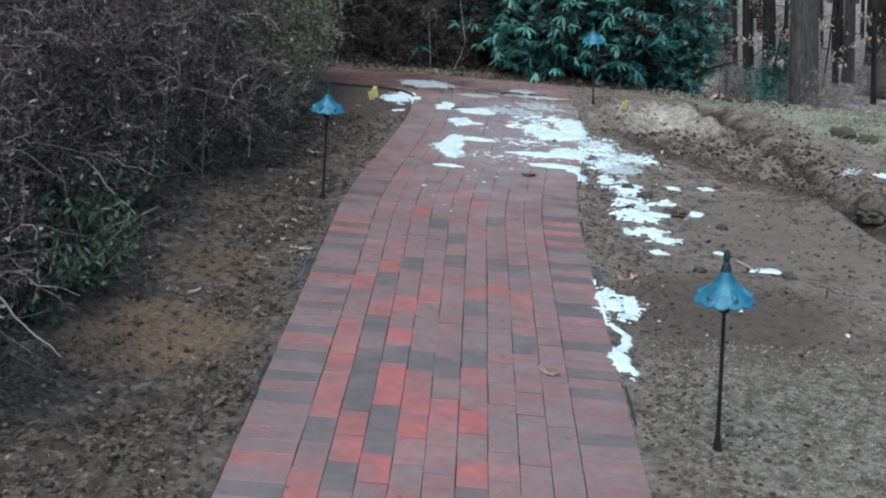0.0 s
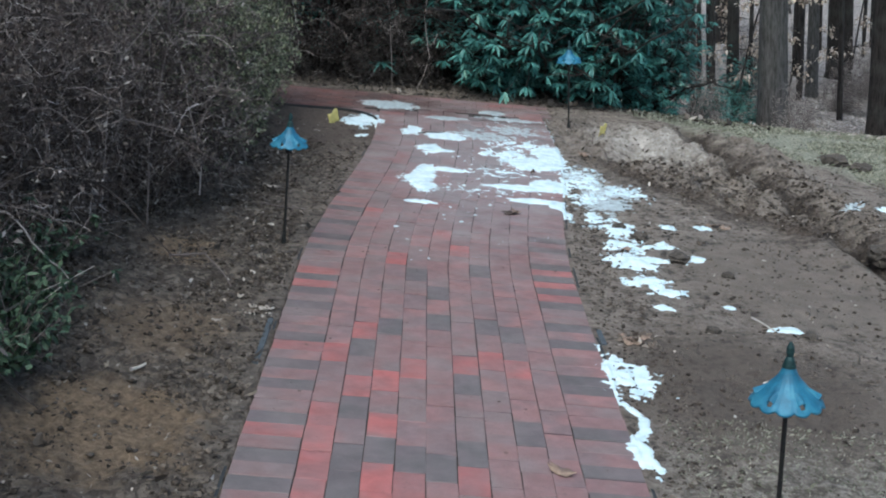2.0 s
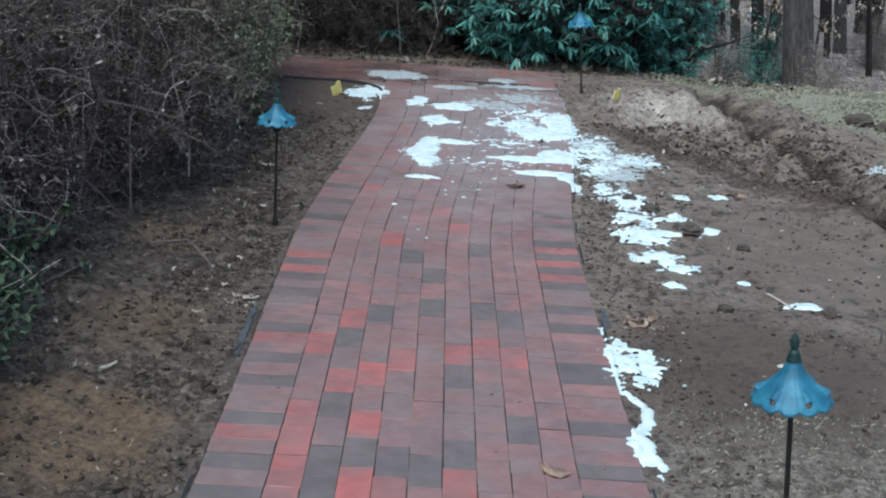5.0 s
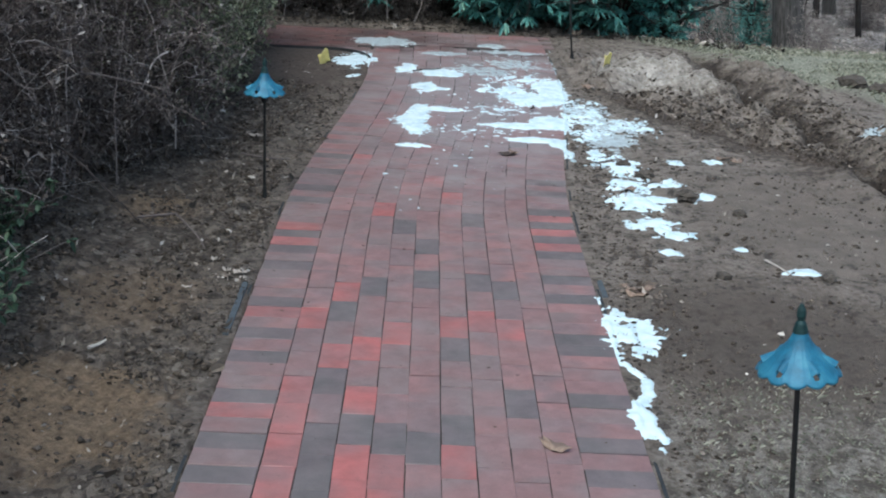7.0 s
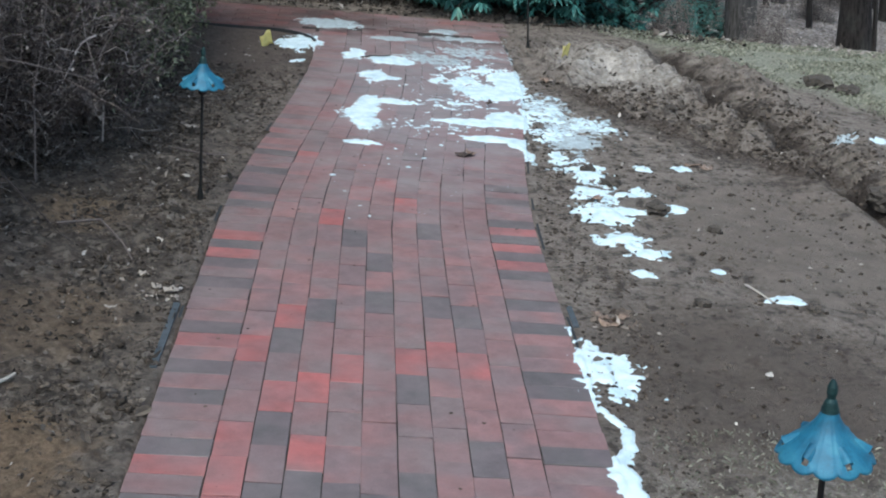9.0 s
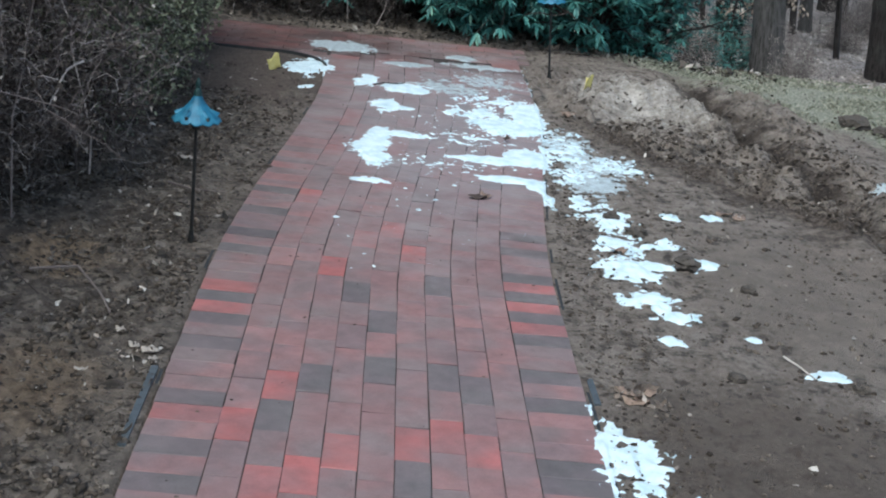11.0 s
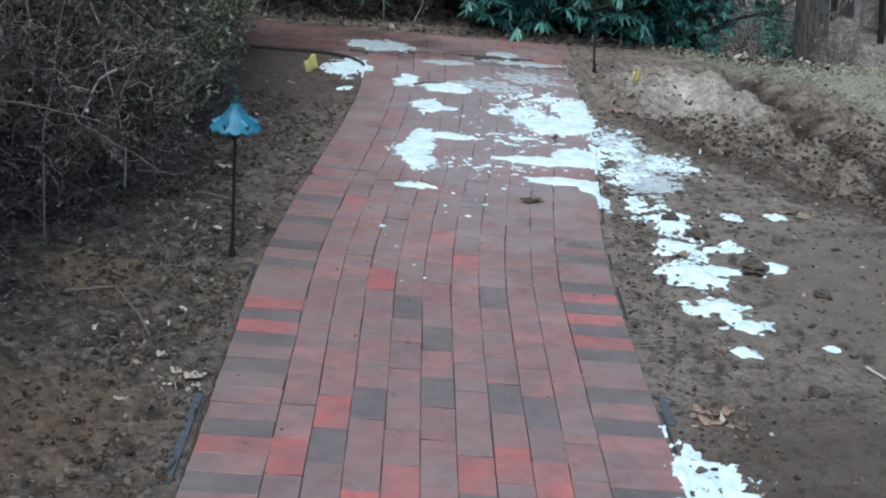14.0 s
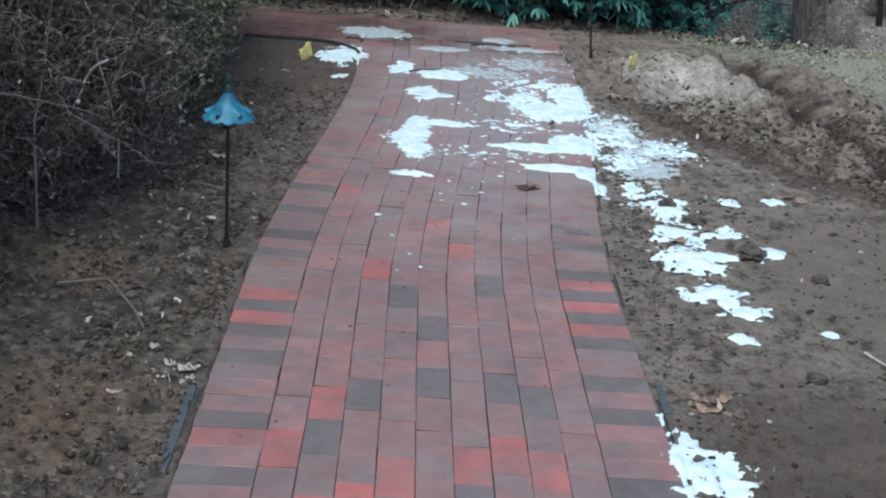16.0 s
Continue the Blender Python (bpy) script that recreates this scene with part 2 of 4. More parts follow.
def patina_material():
    n = Nodes("blue_verdigris_metal")
    at = n.local()
    broad, fine = n.noise(at, 22.0, 4.0), n.noise(at, 160.0, 4.0, 0.7)
    colour = n.ramp(broad, [(0.3, (0.016, 0.095, 0.165)), (0.52, (0.026, 0.155, 0.255)), (0.72, (0.06, 0.23, 0.32))])
    colour = n.mix(n.ramp(fine, [(0.55, 0.0), (0.72, 0.5)]), colour, (0.015, 0.06, 0.09))
    n.bump(fine, 0.4, 0.002)
    return n.finish(colour, 0.48, 0.5, 0.15)


SLUSH = plain("grey_slush", (0.24, 0.26, 0.27), (0.58, 0.66, 0.69), 26.0, 0.35, 0.003, 0.5)
GROUND, SNOW, PATINA = ground_material(), snow_material(), patina_material()
BED = plain("joint_sand", (0.03, 0.025, 0.024), (0.075, 0.06, 0.055), 30.0, 0.95, 0.004)
BRONZE = plain("dark_bronze", (0.012, 0.013, 0.014), (0.035, 0.034, 0.032), 60.0, 0.55, 0.0, 0.5, 0.5, True)
DARK_GREEN = plain("finial_green", (0.006, 0.022, 0.022), (0.015, 0.05, 0.05), 60.0, 0.5, 0.0, 0.5, 0.2, True)
EDGING = plain("black_plastic_edging", (0.014, 0.015, 0.016), (0.05, 0.052, 0.055), 20.0, 0.6)
FLANGE = plain("grey_edging_flange", (0.045, 0.053, 0.062), (0.095, 0.108, 0.122), 25.0, 0.6)
BARK = bark("grey_brown_bark", (0.035, 0.032, 0.03), (0.14, 0.13, 0.125))
BARK_DARK = bark("dark_wet_bark", (0.012, 0.01, 0.01), (0.06, 0.05, 0.046))
TWIG = scattered("bare_twigs", [(0.0, (0.032, 0.025, 0.024)), (0.5, (0.108, 0.086, 0.081)), (0.82, (0.2, 0.167, 0.158)), (1.0, (0.46, 0.41, 0.385))], 0.85)
DRY_LEAF = scattered("dry_brown_leaves", [(0.0, (0.045, 0.037, 0.032)), (0.5, (0.14, 0.112, 0.092)), (0.85, (0.24, 0.2, 0.17)), (1.0, (0.48, 0.43, 0.38))])
WOOD_LEAF = scattered("wood_floor_leaves", [(0.0, (0.16, 0.135, 0.12)), (0.6, (0.42, 0.36, 0.32)), (1.0, (0.75, 0.68, 0.62))])
# Withered leaves with shade behind the walk's end painted into their tones.
SHADE_LEAF = scattered("withered_shaded_leaves", [(0.0, (0.01, 0.009, 0.008)), (0.6, (0.035, 0.029, 0.025)), (0.95, (0.075, 0.062, 0.053)), (1.0, (0.2, 0.18, 0.16))])
BED_LEAF = scattered("bed_leaves", [(0.0, (0.014, 0.012, 0.01)), (0.4, (0.062, 0.049, 0.04)), (0.8, (0.125, 0.1, 0.082)), (0.96, (0.19, 0.16, 0.135)), (1.0, (0.45, 0.41, 0.37))])
SHRUB_LEAF = scattered("dry_shrub_leaves", [(0.0, (0.019, 0.015, 0.013)), (0.5, (0.085, 0.068, 0.06)), (0.9, (0.155, 0.13, 0.116)), (1.0, (0.4, 0.36, 0.33))])
OLIVE_LEAF = scattered("olive_leaves", [(0.0, (0.05, 0.058, 0.036)), (0.6, (0.19, 0.21, 0.13)), (1.0, (0.38, 0.39, 0.27))], 0.6)
GREEN_LEAF = scattered("low_green_leaves", [(0.0, (0.018, 0.035, 0.02)), (0.7, (0.05, 0.085, 0.045)), (1.0, (0.11, 0.16, 0.1))], 0.5)
EVERGREEN = scattered("rhododendron_leaves", [(0.0, (0.034, 0.11, 0.1)), (0.5, (0.067, 0.205, 0.18)), (0.9, (0.098, 0.265, 0.228)), (1.0, (0.17, 0.31, 0.235))], 0.45, 0.45)
CLOD = scattered("soil_clods", [(0.0, (0.035, 0.027, 0.021)), (0.5, (0.09, 0.071, 0.058)), (1.0, (0.155, 0.126, 0.104))], 0.95, 0.2)
BLADE = scattered("winter_grass", [(0.0, (0.12, 0.122, 0.085)), (0.5, (0.26, 0.258, 0.192)), (1.0, (0.48, 0.455, 0.37))], 0.8)
TAN_SCRAP = scattered("tan_leaves", [(0.0, (0.07, 0.052, 0.042)), (0.6, (0.2, 0.155, 0.125)), (1.0, (0.45, 0.39, 0.34))])
PALE_LEAF = scattered("bleached_leaves", [(0.0, (0.3, 0.25, 0.21)), (1.0, (0.62, 0.57, 0.52))])
FLAG = plain("yellow_plastic_film", (0.55, 0.45, 0.13), (0.75, 0.66, 0.26), 40.0, 0.45)

# ---- mesh helpers ----
rng = np.random.default_rng(7)


def link(name, mesh, material=None, parent=None, label=""):
    ob = new(name, mesh)
    if material:
        mesh.materials.append(material)
    if parent:
        ob.parent = parent
    return tagged(ob, label)


def mesh_of(name, verts, faces, smooth=False):
    mesh = bpy.data.meshes.new(name)
    mesh.from_pydata([tuple(v) for v in verts], [], [tuple(f) for f in faces])
    if smooth:
        mesh.polygons.foreach_set("use_smooth", [True] * len(mesh.polygons))
    mesh.update()
    return mesh


def part(name, bm, material, parent, label=""):
    mesh = bpy.data.meshes.new(name)
    bm.to_mesh(mesh)
    bm.free()
    return link(name, mesh, material, parent, label)


def ease(a, b, v):
    u = np.clip((v - a) / (b - a), 0.0, 1.0)
    return u * u * (3 - 2 * u)


class Soup:
    """Gathers many small pieces into one mesh."""

    def __init__(self):
        self.verts, self.faces, self.count = [], [], 0

    def add(self, verts, faces):
        self.verts.append(np.asarray(verts, float))
        self.faces.extend([tuple(i + self.count for i in f) for f in faces])
        self.count += len(verts)

    def tube(self, points, radii, sides=3):
        points = np.asarray(points, float)
        along = np.gradient(points, axis=0)
        along /= np.linalg.norm(along, axis=1)[:, None] + 1e-9
        ref = np.array((0.31, 0.83, 0.46))
        u = np.cross(along, ref)
        u /= np.linalg.norm(u, axis=1)[:, None] + 1e-9
        v = np.cross(along, u)
        angle = np.arange(sides) * 2 * np.pi / sides
        ring = np.cos(angle)[None, :, None] * u[:, None] + np.sin(angle)[None, :, None] * v[:, None]
        verts = (points[:, None] + ring * np.asarray(radii)[:, None, None]).reshape(-1, 3)
        faces = [(k * sides + a, k * sides + (a + 1) % sides, (k + 1) * sides + (a + 1) % sides, (k + 1) * sides + a) for k in range(len(points) - 1) for a in range(sides)]
        faces.append(tuple(range(len(verts) - sides, len(verts))))
        self.add(verts, faces)

    def mesh(self, name, smooth=False):
        return mesh_of(name, np.concatenate(self.verts), self.faces, smooth)


def turns(yaw, pitch, roll):
    """Rotation matrices, one for each set of angles (roll about x first, then pitch about y, then yaw about z)."""
    cy, sy, cp, sp, cr, sr = np.cos(yaw), np.sin(yaw), np.cos(pitch), np.sin(pitch), np.cos(roll), np.sin(roll)
    return np.stack([np.stack([cy * cp, cy * sp * sr - sy * cr, cy * sp * cr + sy * sr], -1),
                     np.stack([sy * cp, sy * sp * sr + cy * cr, sy * sp * cr - cy * sr], -1),
                     np.stack([-sp, cp * sr, cp * cr], -1)], -2)


def many(name, shapes, faces, places, yaw, pitch, roll, smooth=False):
    """One mesh of many turned pieces: shapes (n, v, 3) with the same faces."""
    verts = np.einsum("nij,nvj->nvi", turns(yaw, pitch, roll), shapes) + places[:, None]
    count = shapes.shape[1]
    every = []
    for f in faces:
        every += (np.arange(len(shapes))[:, None] * count + np.array(f)[None]).tolist()
    return mesh_of(name, verts.reshape(-1, 3).tolist(), every, smooth)


LEAF_FACES = [(0, 2, 1), (0, 3, 2), (1, 2, 5, 4), (2, 3, 6, 5), (4, 5, 7), (5, 6, 7)]
SCRAP_FACES = [(0, 1, 2), (0, 2, 3)]


def leaf_shapes(length, width, curl):
    """Pointed leaves along +x, folded on the midrib and bent."""
    zero = np.zeros_like(length)
    rows = [(zero, zero, zero)]
    for u, wide in ((0.35, 0.5), (0.75, 0.38)):
        w, z = width * wide, -curl * length * u * u
        rows += [(u * length, w, z + 0.25 * w), (u * length, zero, z), (u * length, -w, z + 0.25 * w)]
    rows.append((length, zero, -curl * length))
    return np.stack([np.stack(r, -1) for r in rows], 1)


def scrap_shapes(length, width, curl):
    """Small folded leaves of two faces."""
    zero = np.zeros_like(length)
    rows = [(zero, zero, zero), (0.5 * length, -0.5 * width, 0.3 * width), (length, zero, -curl * length), (0.5 * length, 0.5 * width, 0.3 * width)]
    return np.stack([np.stack(r, -1) for r in rows], 1)


# ---- the lie of the land ----
def bend(y):
    """How far the walk's centre line has swung to the right."""
    return 0.22 * ease(6.2, 9.7, y)


def paved(x, y, margin=0.0):
    """Whether a place lies on the brick walk."""
    c = bend(y)
    top = 11.24 + 0.1 * ease(0.0, -1.0, x)
    main = (x > -0.65 + c - margin) & (x < 0.65 + c + margin) & (y < top + margin)
    side = (x < 0.6) & (y > 10.38 - margin) & (y < top + margin)
    corner = (x > -0.8) & (x < -0.3) & (y > 10.0) & (y < 10.5) & (np.hypot(x + 0.8, y - 10.0) > 0.38 - margin)
    return main | side | corner


def waves(x, y, scale, seed):
    """Smooth, uneven relief between -1 and 1."""
    r = np.random.default_rng(seed)
    out = 0.0
    for k in range(7):
        a, f, p = r.uniform(0, 6.28), scale * r.uniform(0.6, 1.7), r.uniform(0, 6.28)
        out = out + np.sin(f * (x * np.cos(a) + y * np.sin(a)) + p + 1.3 * np.sin(0.7 * f * (y * np.cos(a) - x * np.sin(a))))
    return out / 7


def relief(x, y):
    z = -1.2 * ease(10.8, 17.5, y) * ease(0.5, 2.6, x)
    z = z - 0.35 * ease(13.0, 20.0, y) * (1 - ease(0.5, 2.6, x))
    z = z + 0.05 * waves(x, y, 0.8, 3) * ease(0.7, 2.0, np.abs(x)) - 0.012
    z = z + 0.012 * waves(x, y, 9.0, 4) + 0.007 * waves(x, y, 31.0, 5) + 0.004 * waves(x, y, 75.0, 6)
    outer = 2.17 + 0.1 * (9.6 - y) + 0.05 * waves(x, y, 4.0, 8)
    inner = 1.12 + 0.68 * (9.08 - y)
    reach = ease(6.2, 7.2, y) * (1 - ease(10.3, 11.2, y))
    z = z + (0.06 * np.exp(-(((x - outer - 0.28) / 0.2) ** 2)) - 0.1 * np.exp(-(((x - outer) / 0.1) ** 2)) + 0.04 * np.exp(-(((x - outer + 0.2) / 0.12) ** 2))) * reach
    turned_soil = ease(-0.15, 0.1, x - inner) * (1 - ease(0.35, 0.6, x - outer)) * reach
    z = z + turned_soil * (0.07 * waves(x, y, 9.0, 9) + 0.05 * waves(x, y, 30.0, 10) + 0.03 * waves(x, y, 70.0, 11))
    bed = ease(-0.68, -0.8, x)
    z = z + bed * (0.018 * waves(x, y, 19.0, 14) + 0.014 * waves(x, y, 50.0, 15) + 0.008 * waves(x, y, 95.0, 16)) * (1 - 0.75 * ease(8.6, 9.3, y))
    z = z + 0.12 * ease(-1.0, -2.0, x)
    return z


def ground_z(x, y):
    """The soil's height; under the walk it lies lower."""
    x, y = np.asarray(x, float), np.asarray(y, float)
    return np.where(paved(x, y, -0.012), -0.06, np.maximum(relief(x, y), np.where(paved(x, y, 0.1), -0.009, -9.0)))


def steps(a, b, n):
    return list(np.linspace(a, b, n, endpoint=False))


gx = np.array(steps(-400, -60, 8) + steps(-60, -8, 20) + steps(-8, -2.2, 40) + steps(-2.2, 4.2, 270) + steps(4.2, 10, 60) + steps(10, 60, 25) + steps(60, 401, 8))
gy = np.array(steps(-400, -30, 8) + steps(-30, 1.9, 30) + steps(1.9, 12.2, 360) + steps(12.2, 20, 80) + steps(20, 60, 30) + steps(60, 401, 8))
GX, GY = np.meshgrid(gx, gy)
GZ = ground_z(GX, GY)
cols = len(gx)
quads = [(j * cols + i, j * cols + i + 1, (j + 1) * cols + i + 1, (j + 1) * cols + i) for j in range(len(gy) - 1) for i in range(cols - 1)]
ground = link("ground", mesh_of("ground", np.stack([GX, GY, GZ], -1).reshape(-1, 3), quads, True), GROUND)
tagged(ground, "bare brown winter soil with leaf litter and a grassy bank", "ground", kind="structure")


# ---- things: lamps ----
def path_lamp():
    """A stake lamp with a bell-shaped, ruffled shade. Its foot is at the origin."""
    lamp = new("path_lamp")
    bm = bmesh.new()
    bmesh.ops.create_cone(bm, cap_ends=True, segments=12, radius1=0.0075, radius2=0.0065, depth=0.53, matrix=Matrix.Translation((0, 0, 0.245)))
    part("post", bm, BRONZE, lamp)
    bm = bmesh.new()
    for r1, r2, h, z in ((0.016, 0.013, 0.03, 0.012), (0.012, 0.008, 0.03, 0.042), (0.019, 0.017, 0.008, 0.0)):
        bmesh.ops.create_cone(bm, cap_ends=True, segments=14, radius1=r1, radius2=r2, depth=h, matrix=Matrix.Translation((0, 0, z)))
    part("ferrule", bm, BRONZE, lamp)
    bm = bmesh.new()
    bmesh.ops.create_cone(bm, cap_ends=True, segments=14, radius1=0.017, radius2=0.022, depth=0.045, matrix=Matrix.Translation((0, 0, 0.508)))
    part("lamp_socket", bm, BRONZE, lamp)
    profile = [(0.0, 0.016), (0.12, 0.021), (0.25, 0.029), (0.4, 0.042), (0.55, 0.057), (0.7, 0.073), (0.84, 0.088), (0.94, 0.096), (1.0, 0.099)]
    verts, faces, seg = [], [], 120
    for inner in (0, 1):
        for u, r in profile:
            for a in range(seg):
                t = 2 * math.pi * a / seg
                lobe = abs(math.cos(6 * t))
                ruffle = u ** 2.5
                rr = (r - 0.0022 * inner) * (1 + 0.045 * (lobe - 0.6) * ruffle - 0.05 * (1 - lobe) ** 3 * min(1, u * 2) * (1 - 0.5 * u))
                z = 0.628 - 0.118 * u + 0.016 * u * u - 0.008 * ruffle * (lobe - 0.4) - 0.002 * inner
                verts.append((rr * math.cos(t), rr * math.sin(t), z))
    rows = len(profile)
    for k in range(rows - 1):
        for a in range(seg):
            b = (a + 1) % seg
            if k == 5 and a % 20 in (19, 0, 1):
                continue
            faces.append((k * seg + a, (k + 1) * seg + a, (k + 1) * seg + b, k * seg + b))
            o = rows * seg
            faces.append((o + k * seg + a, o + k * seg + b, o + (k + 1) * seg + b, o + (k + 1) * seg + a))
    for a in range(seg):
        b, o, k = (a + 1) % seg, rows * seg, (rows - 1) * seg
        faces.append((k + a, o + k + a, o + k + b, k + b))
    shade = link("shade", mesh_of("shade", verts, faces, True), PATINA, lamp, "ruffled bell shade in blue verdigris")
    for k in range(6):
        hood = Soup()
        t = 2 * math.pi * (20 * k + 0.5) / seg
        shell = []
        for u, lift in ((0.5, 0.0), (0.64, 0.007), (0.79, 0.012)):
            r, z = np.interp(u, [p[0] for p in profile], [p[1] for p in profile]), 0.628 - 0.118 * u + 0.016 * u * u
            for side in (-1, -0.5, 0, 0.5, 1):
                da = side * 0.011 / r
                up = lift * (1 - side * side) - 0.001
                shell.append(((r + up * 0.7) * math.cos(t + da), (r + up * 0.7) * math.sin(t + da), z + up))
        hood.add(shell, [(5 * j + i, 5 * j + i + 1, 5 * j + i + 6, 5 * j + i + 5) for j in range(2) for i in range(4)])
        link("vent_hood", hood.mesh("vent_hood", True), PATINA, shade)
    bm = bmesh.new()
    for r1, r2, h, z in ((0.019, 0.018, 0.008, 0.628), (0.017, 0.013, 0.016, 0.639), (0.013, 0.008, 0.008, 0.65), (0.008, 0.0115, 0.014, 0.66), (0.0115, 0.0105, 0.014, 0.673), (0.0105, 0.004, 0.016, 0.687)):
        bmesh.ops.create_cone(bm, cap_ends=True, segments=14, radius1=r1, radius2=r2, depth=h, matrix=Matrix.Translation((0, 0, z)))
    part("finial", bm, DARK_GREEN, lamp, "dark green turned finial")
    return tagged(lamp, "thin dark stake lamp with blue verdigris bell shade", "path lamp", "lamps along the brick walk")


lamp_right = path_lamp()
for n_lamp, (x, y, rx, ry, turn, size) in enumerate(((0.92, 3.66, 0, -5, -18, 1.0), (-0.76, 6.62, 0, 0, 8, 0.94), (1.05, 10.43, 0, -6, -7, 0.98))):
    m = Matrix.Translation((x, y, float(ground_z(x, y)))) @ pose(0, 0, 0, rx, ry, 0) @ pose(0, 0, 0, 0, 0, turn) @ Matrix.Scale(size, 4)
    if n_lamp == 0:
        lamp_right.matrix_basis = m
    else:
        copy_thing(lamp_right, m).scale = (size, size, size)


# ---- things: marker flags ----
def marker_flag(x, y, turn, lean, size):
    """A plastic film flag on a short wire."""
    flag = new("marker_flag")
    flag.matrix_basis = Matrix.Translation((x, y, float(ground_z(x, y)))) @ pose(0, 0, 0, 0, lean, turn)
    wire = Soup()
    wire.tube([(0, 0, -0.02), (0.002, 0, 0.03), (0, 0, 0.03 + size)], [0.0015] * 3, 5)
    link("wire", wire.mesh("wire"), BRONZE, flag)
    verts, faces = [], []
    for j in range(6):
        for i in range(7):
            u, v = i / 6, j / 5
            verts.append((-u * size * 0.85, 0.018 * math.sin(4 * u + 2 * v) * u, 0.012 + size * v - 0.3 * size * u * u + 0.008 * math.sin(7 * u)))
    faces = [(7 * j + i, 7 * j + i + 1, 7 * j + i + 8, 7 * j + i + 7) for j in range(5) for i in range(6)]
    film = link("film", mesh_of("film", verts, faces, True), FLAG, flag)
    solid = film.modifiers.new("thickness", "SOLIDIFY")
    solid.thickness = 0.001
    return tagged(flag, "crumpled yellow plastic marker flag in the soil", "marker flag", "marker flags beside the walk")


marker_flag(-0.7, 9.85, 20, -14, 0.095)
marker_flag(1.3, 10.2, 35, 10, 0.085)


# ---- things: snow ----
def snow_patch(label, blobs, seed, thick=0.013, ragged=1.0, material=SNOW, bias=0.08):
    """A thin, ragged sheet of melting snow made of warped ellipses (x, y, half width, half length)."""
    x0, x1 = min(b[0] - b[2] for b in blobs) - 0.06, max(b[0] + b[2] for b in blobs) + 0.06
    y0, y1 = min(b[1] - b[3] for b in blobs) - 0.08, max(b[1] + b[3] for b in blobs) + 0.08
    xs, ys = np.arange(x0, x1, 0.009), np.arange(y0, y1, 0.012)
    X, Y = np.meshgrid(xs, ys)
    wx, wy = X + 0.05 * waves(X, Y, 16, seed) * ragged, Y + 0.05 * waves(X * 1.2, Y * 0.8, 22, seed + 1) * ragged
    f = np.full(X.shape, -9.0)
    for bx, by, rx, ry in blobs:
        f = np.maximum(f, 1 - np.hypot((wx - bx) / rx, (wy - by) / ry))
    f = f + ragged * (0.4 * waves(X, Y, 48, seed + 2) + 0.4 * waves(X, Y, 115, seed + 3) + 0.12 * waves(X, Y, 230, seed + 5)) - bias
    base = np.where(paved(X, Y, 0.012), 0.0015, np.maximum(relief(X, Y), np.where(paved(X, Y, 0.1), -0.009, -9.0)))
    Z = base + np.clip(0.022 * f, -0.02, 0.6 * thick) + 0.0012 * waves(X, Y, 90, seed + 4)
    w = X.shape[1]
    keep = f > -0.35
    index = -np.ones(X.shape, int)
    cells = keep[:-1, :-1] | keep[1:, :-1] | keep[:-1, 1:] | keep[1:, 1:]
    used = np.zeros(X.shape, bool)
    for dj in (0, 1):
        for di in (0, 1):
            used[dj : dj + cells.shape[0], di : di + cells.shape[1]] |= cells
    index[used] = np.arange(used.sum())
    jj, ii = np.nonzero(cells)
    faces = np.stack([index[jj, ii], index[jj, ii + 1], index[jj + 1, ii + 1], index[jj + 1, ii]], -1)
    ob = link("snow_patch", mesh_of("snow_patch", np.stack([X, Y, Z], -1)[used], faces.tolist(), True), material)
    return tagged(ob, label, "snow", "patches of melting snow")


SPECKLED = "broken film of melting snow on bricks"
SLUSHY = "thin grey film of slush on bricks"
ON_BRICK, ON_SOIL = "thin melting patch of white snow on bricks", "ragged melting patch of white snow on soil"
snow_patch(ON_BRICK, [(-0.1, 8.22, 0.085, 0.2), (-0.05, 8.02, 0.06, 0.12), (-0.06, 8.5, 0.06, 0.14), (0.08, 8.51, 0.13, 0.055)], 11, 0.01, 1.1, SNOW, 0.0)
snow_patch(ON_BRICK, [(-0.1, 7.63, 0.085, 0.045)], 15, 0.006)
snow_patch(ON_BRICK, [(0.56, 8.17, 0.25, 0.075), (0.72, 8.28, 0.12, 0.17)], 21, 0.014, 0.55, SNOW, 0.0)
snow_patch(ON_BRICK, [(0.59, 7.85, 0.17, 0.055), (0.7, 7.8, 0.045, 0.1)], 25, 0.013, 0.5, SNOW, 0.0)
snow_patch(ON_BRICK, [(0.68, 8.85, 0.2, 0.14), (0.79, 9.2, 0.1, 0.36), (0.6, 8.95, 0.15, 0.13)], 31, 0.013, 0.9, SNOW, 0.0)
snow_patch(SPECKLED, [(0.5, 9.15, 0.26, 0.26), (0.62, 9.5, 0.24, 0.24)], 33, 0.006, 2.0, SNOW, 0.62)
snow_patch(SPECKLED, [(0.35, 9.75, 0.3, 0.25), (0.6, 10.05, 0.3, 0.3)], 35, 0.004, 2.1, SLUSH, 0.6)
snow_patch(SPECKLED, [(0.4, 8.55, 0.35, 0.3)], 37, 0.004, 2.1, SNOW, 0.95)
snow_patch(SPECKLED, [(0.3, 8.0, 0.5, 0.3)], 39, 0.004, 2.2, SNOW, 1.1)
snow_patch(ON_BRICK, [(-0.16, 9.75, 0.075, 0.16), (0.08, 9.63, 0.14, 0.13)], 41, 0.008)
snow_patch(ON_BRICK, [(-0.04, 9.15, 0.075, 0.16), (0.06, 9.1, 0.06, 0.05)], 45, 0.008)
snow_patch(SLUSHY, [(-0.38, 10.76, 0.21, 0.17)], 51, 0.005, 1.0, SLUSH)
snow_patch(SLUSHY, [(0.1, 10.36, 0.15, 0.06)], 55, 0.005, 1.0, SLUSH)
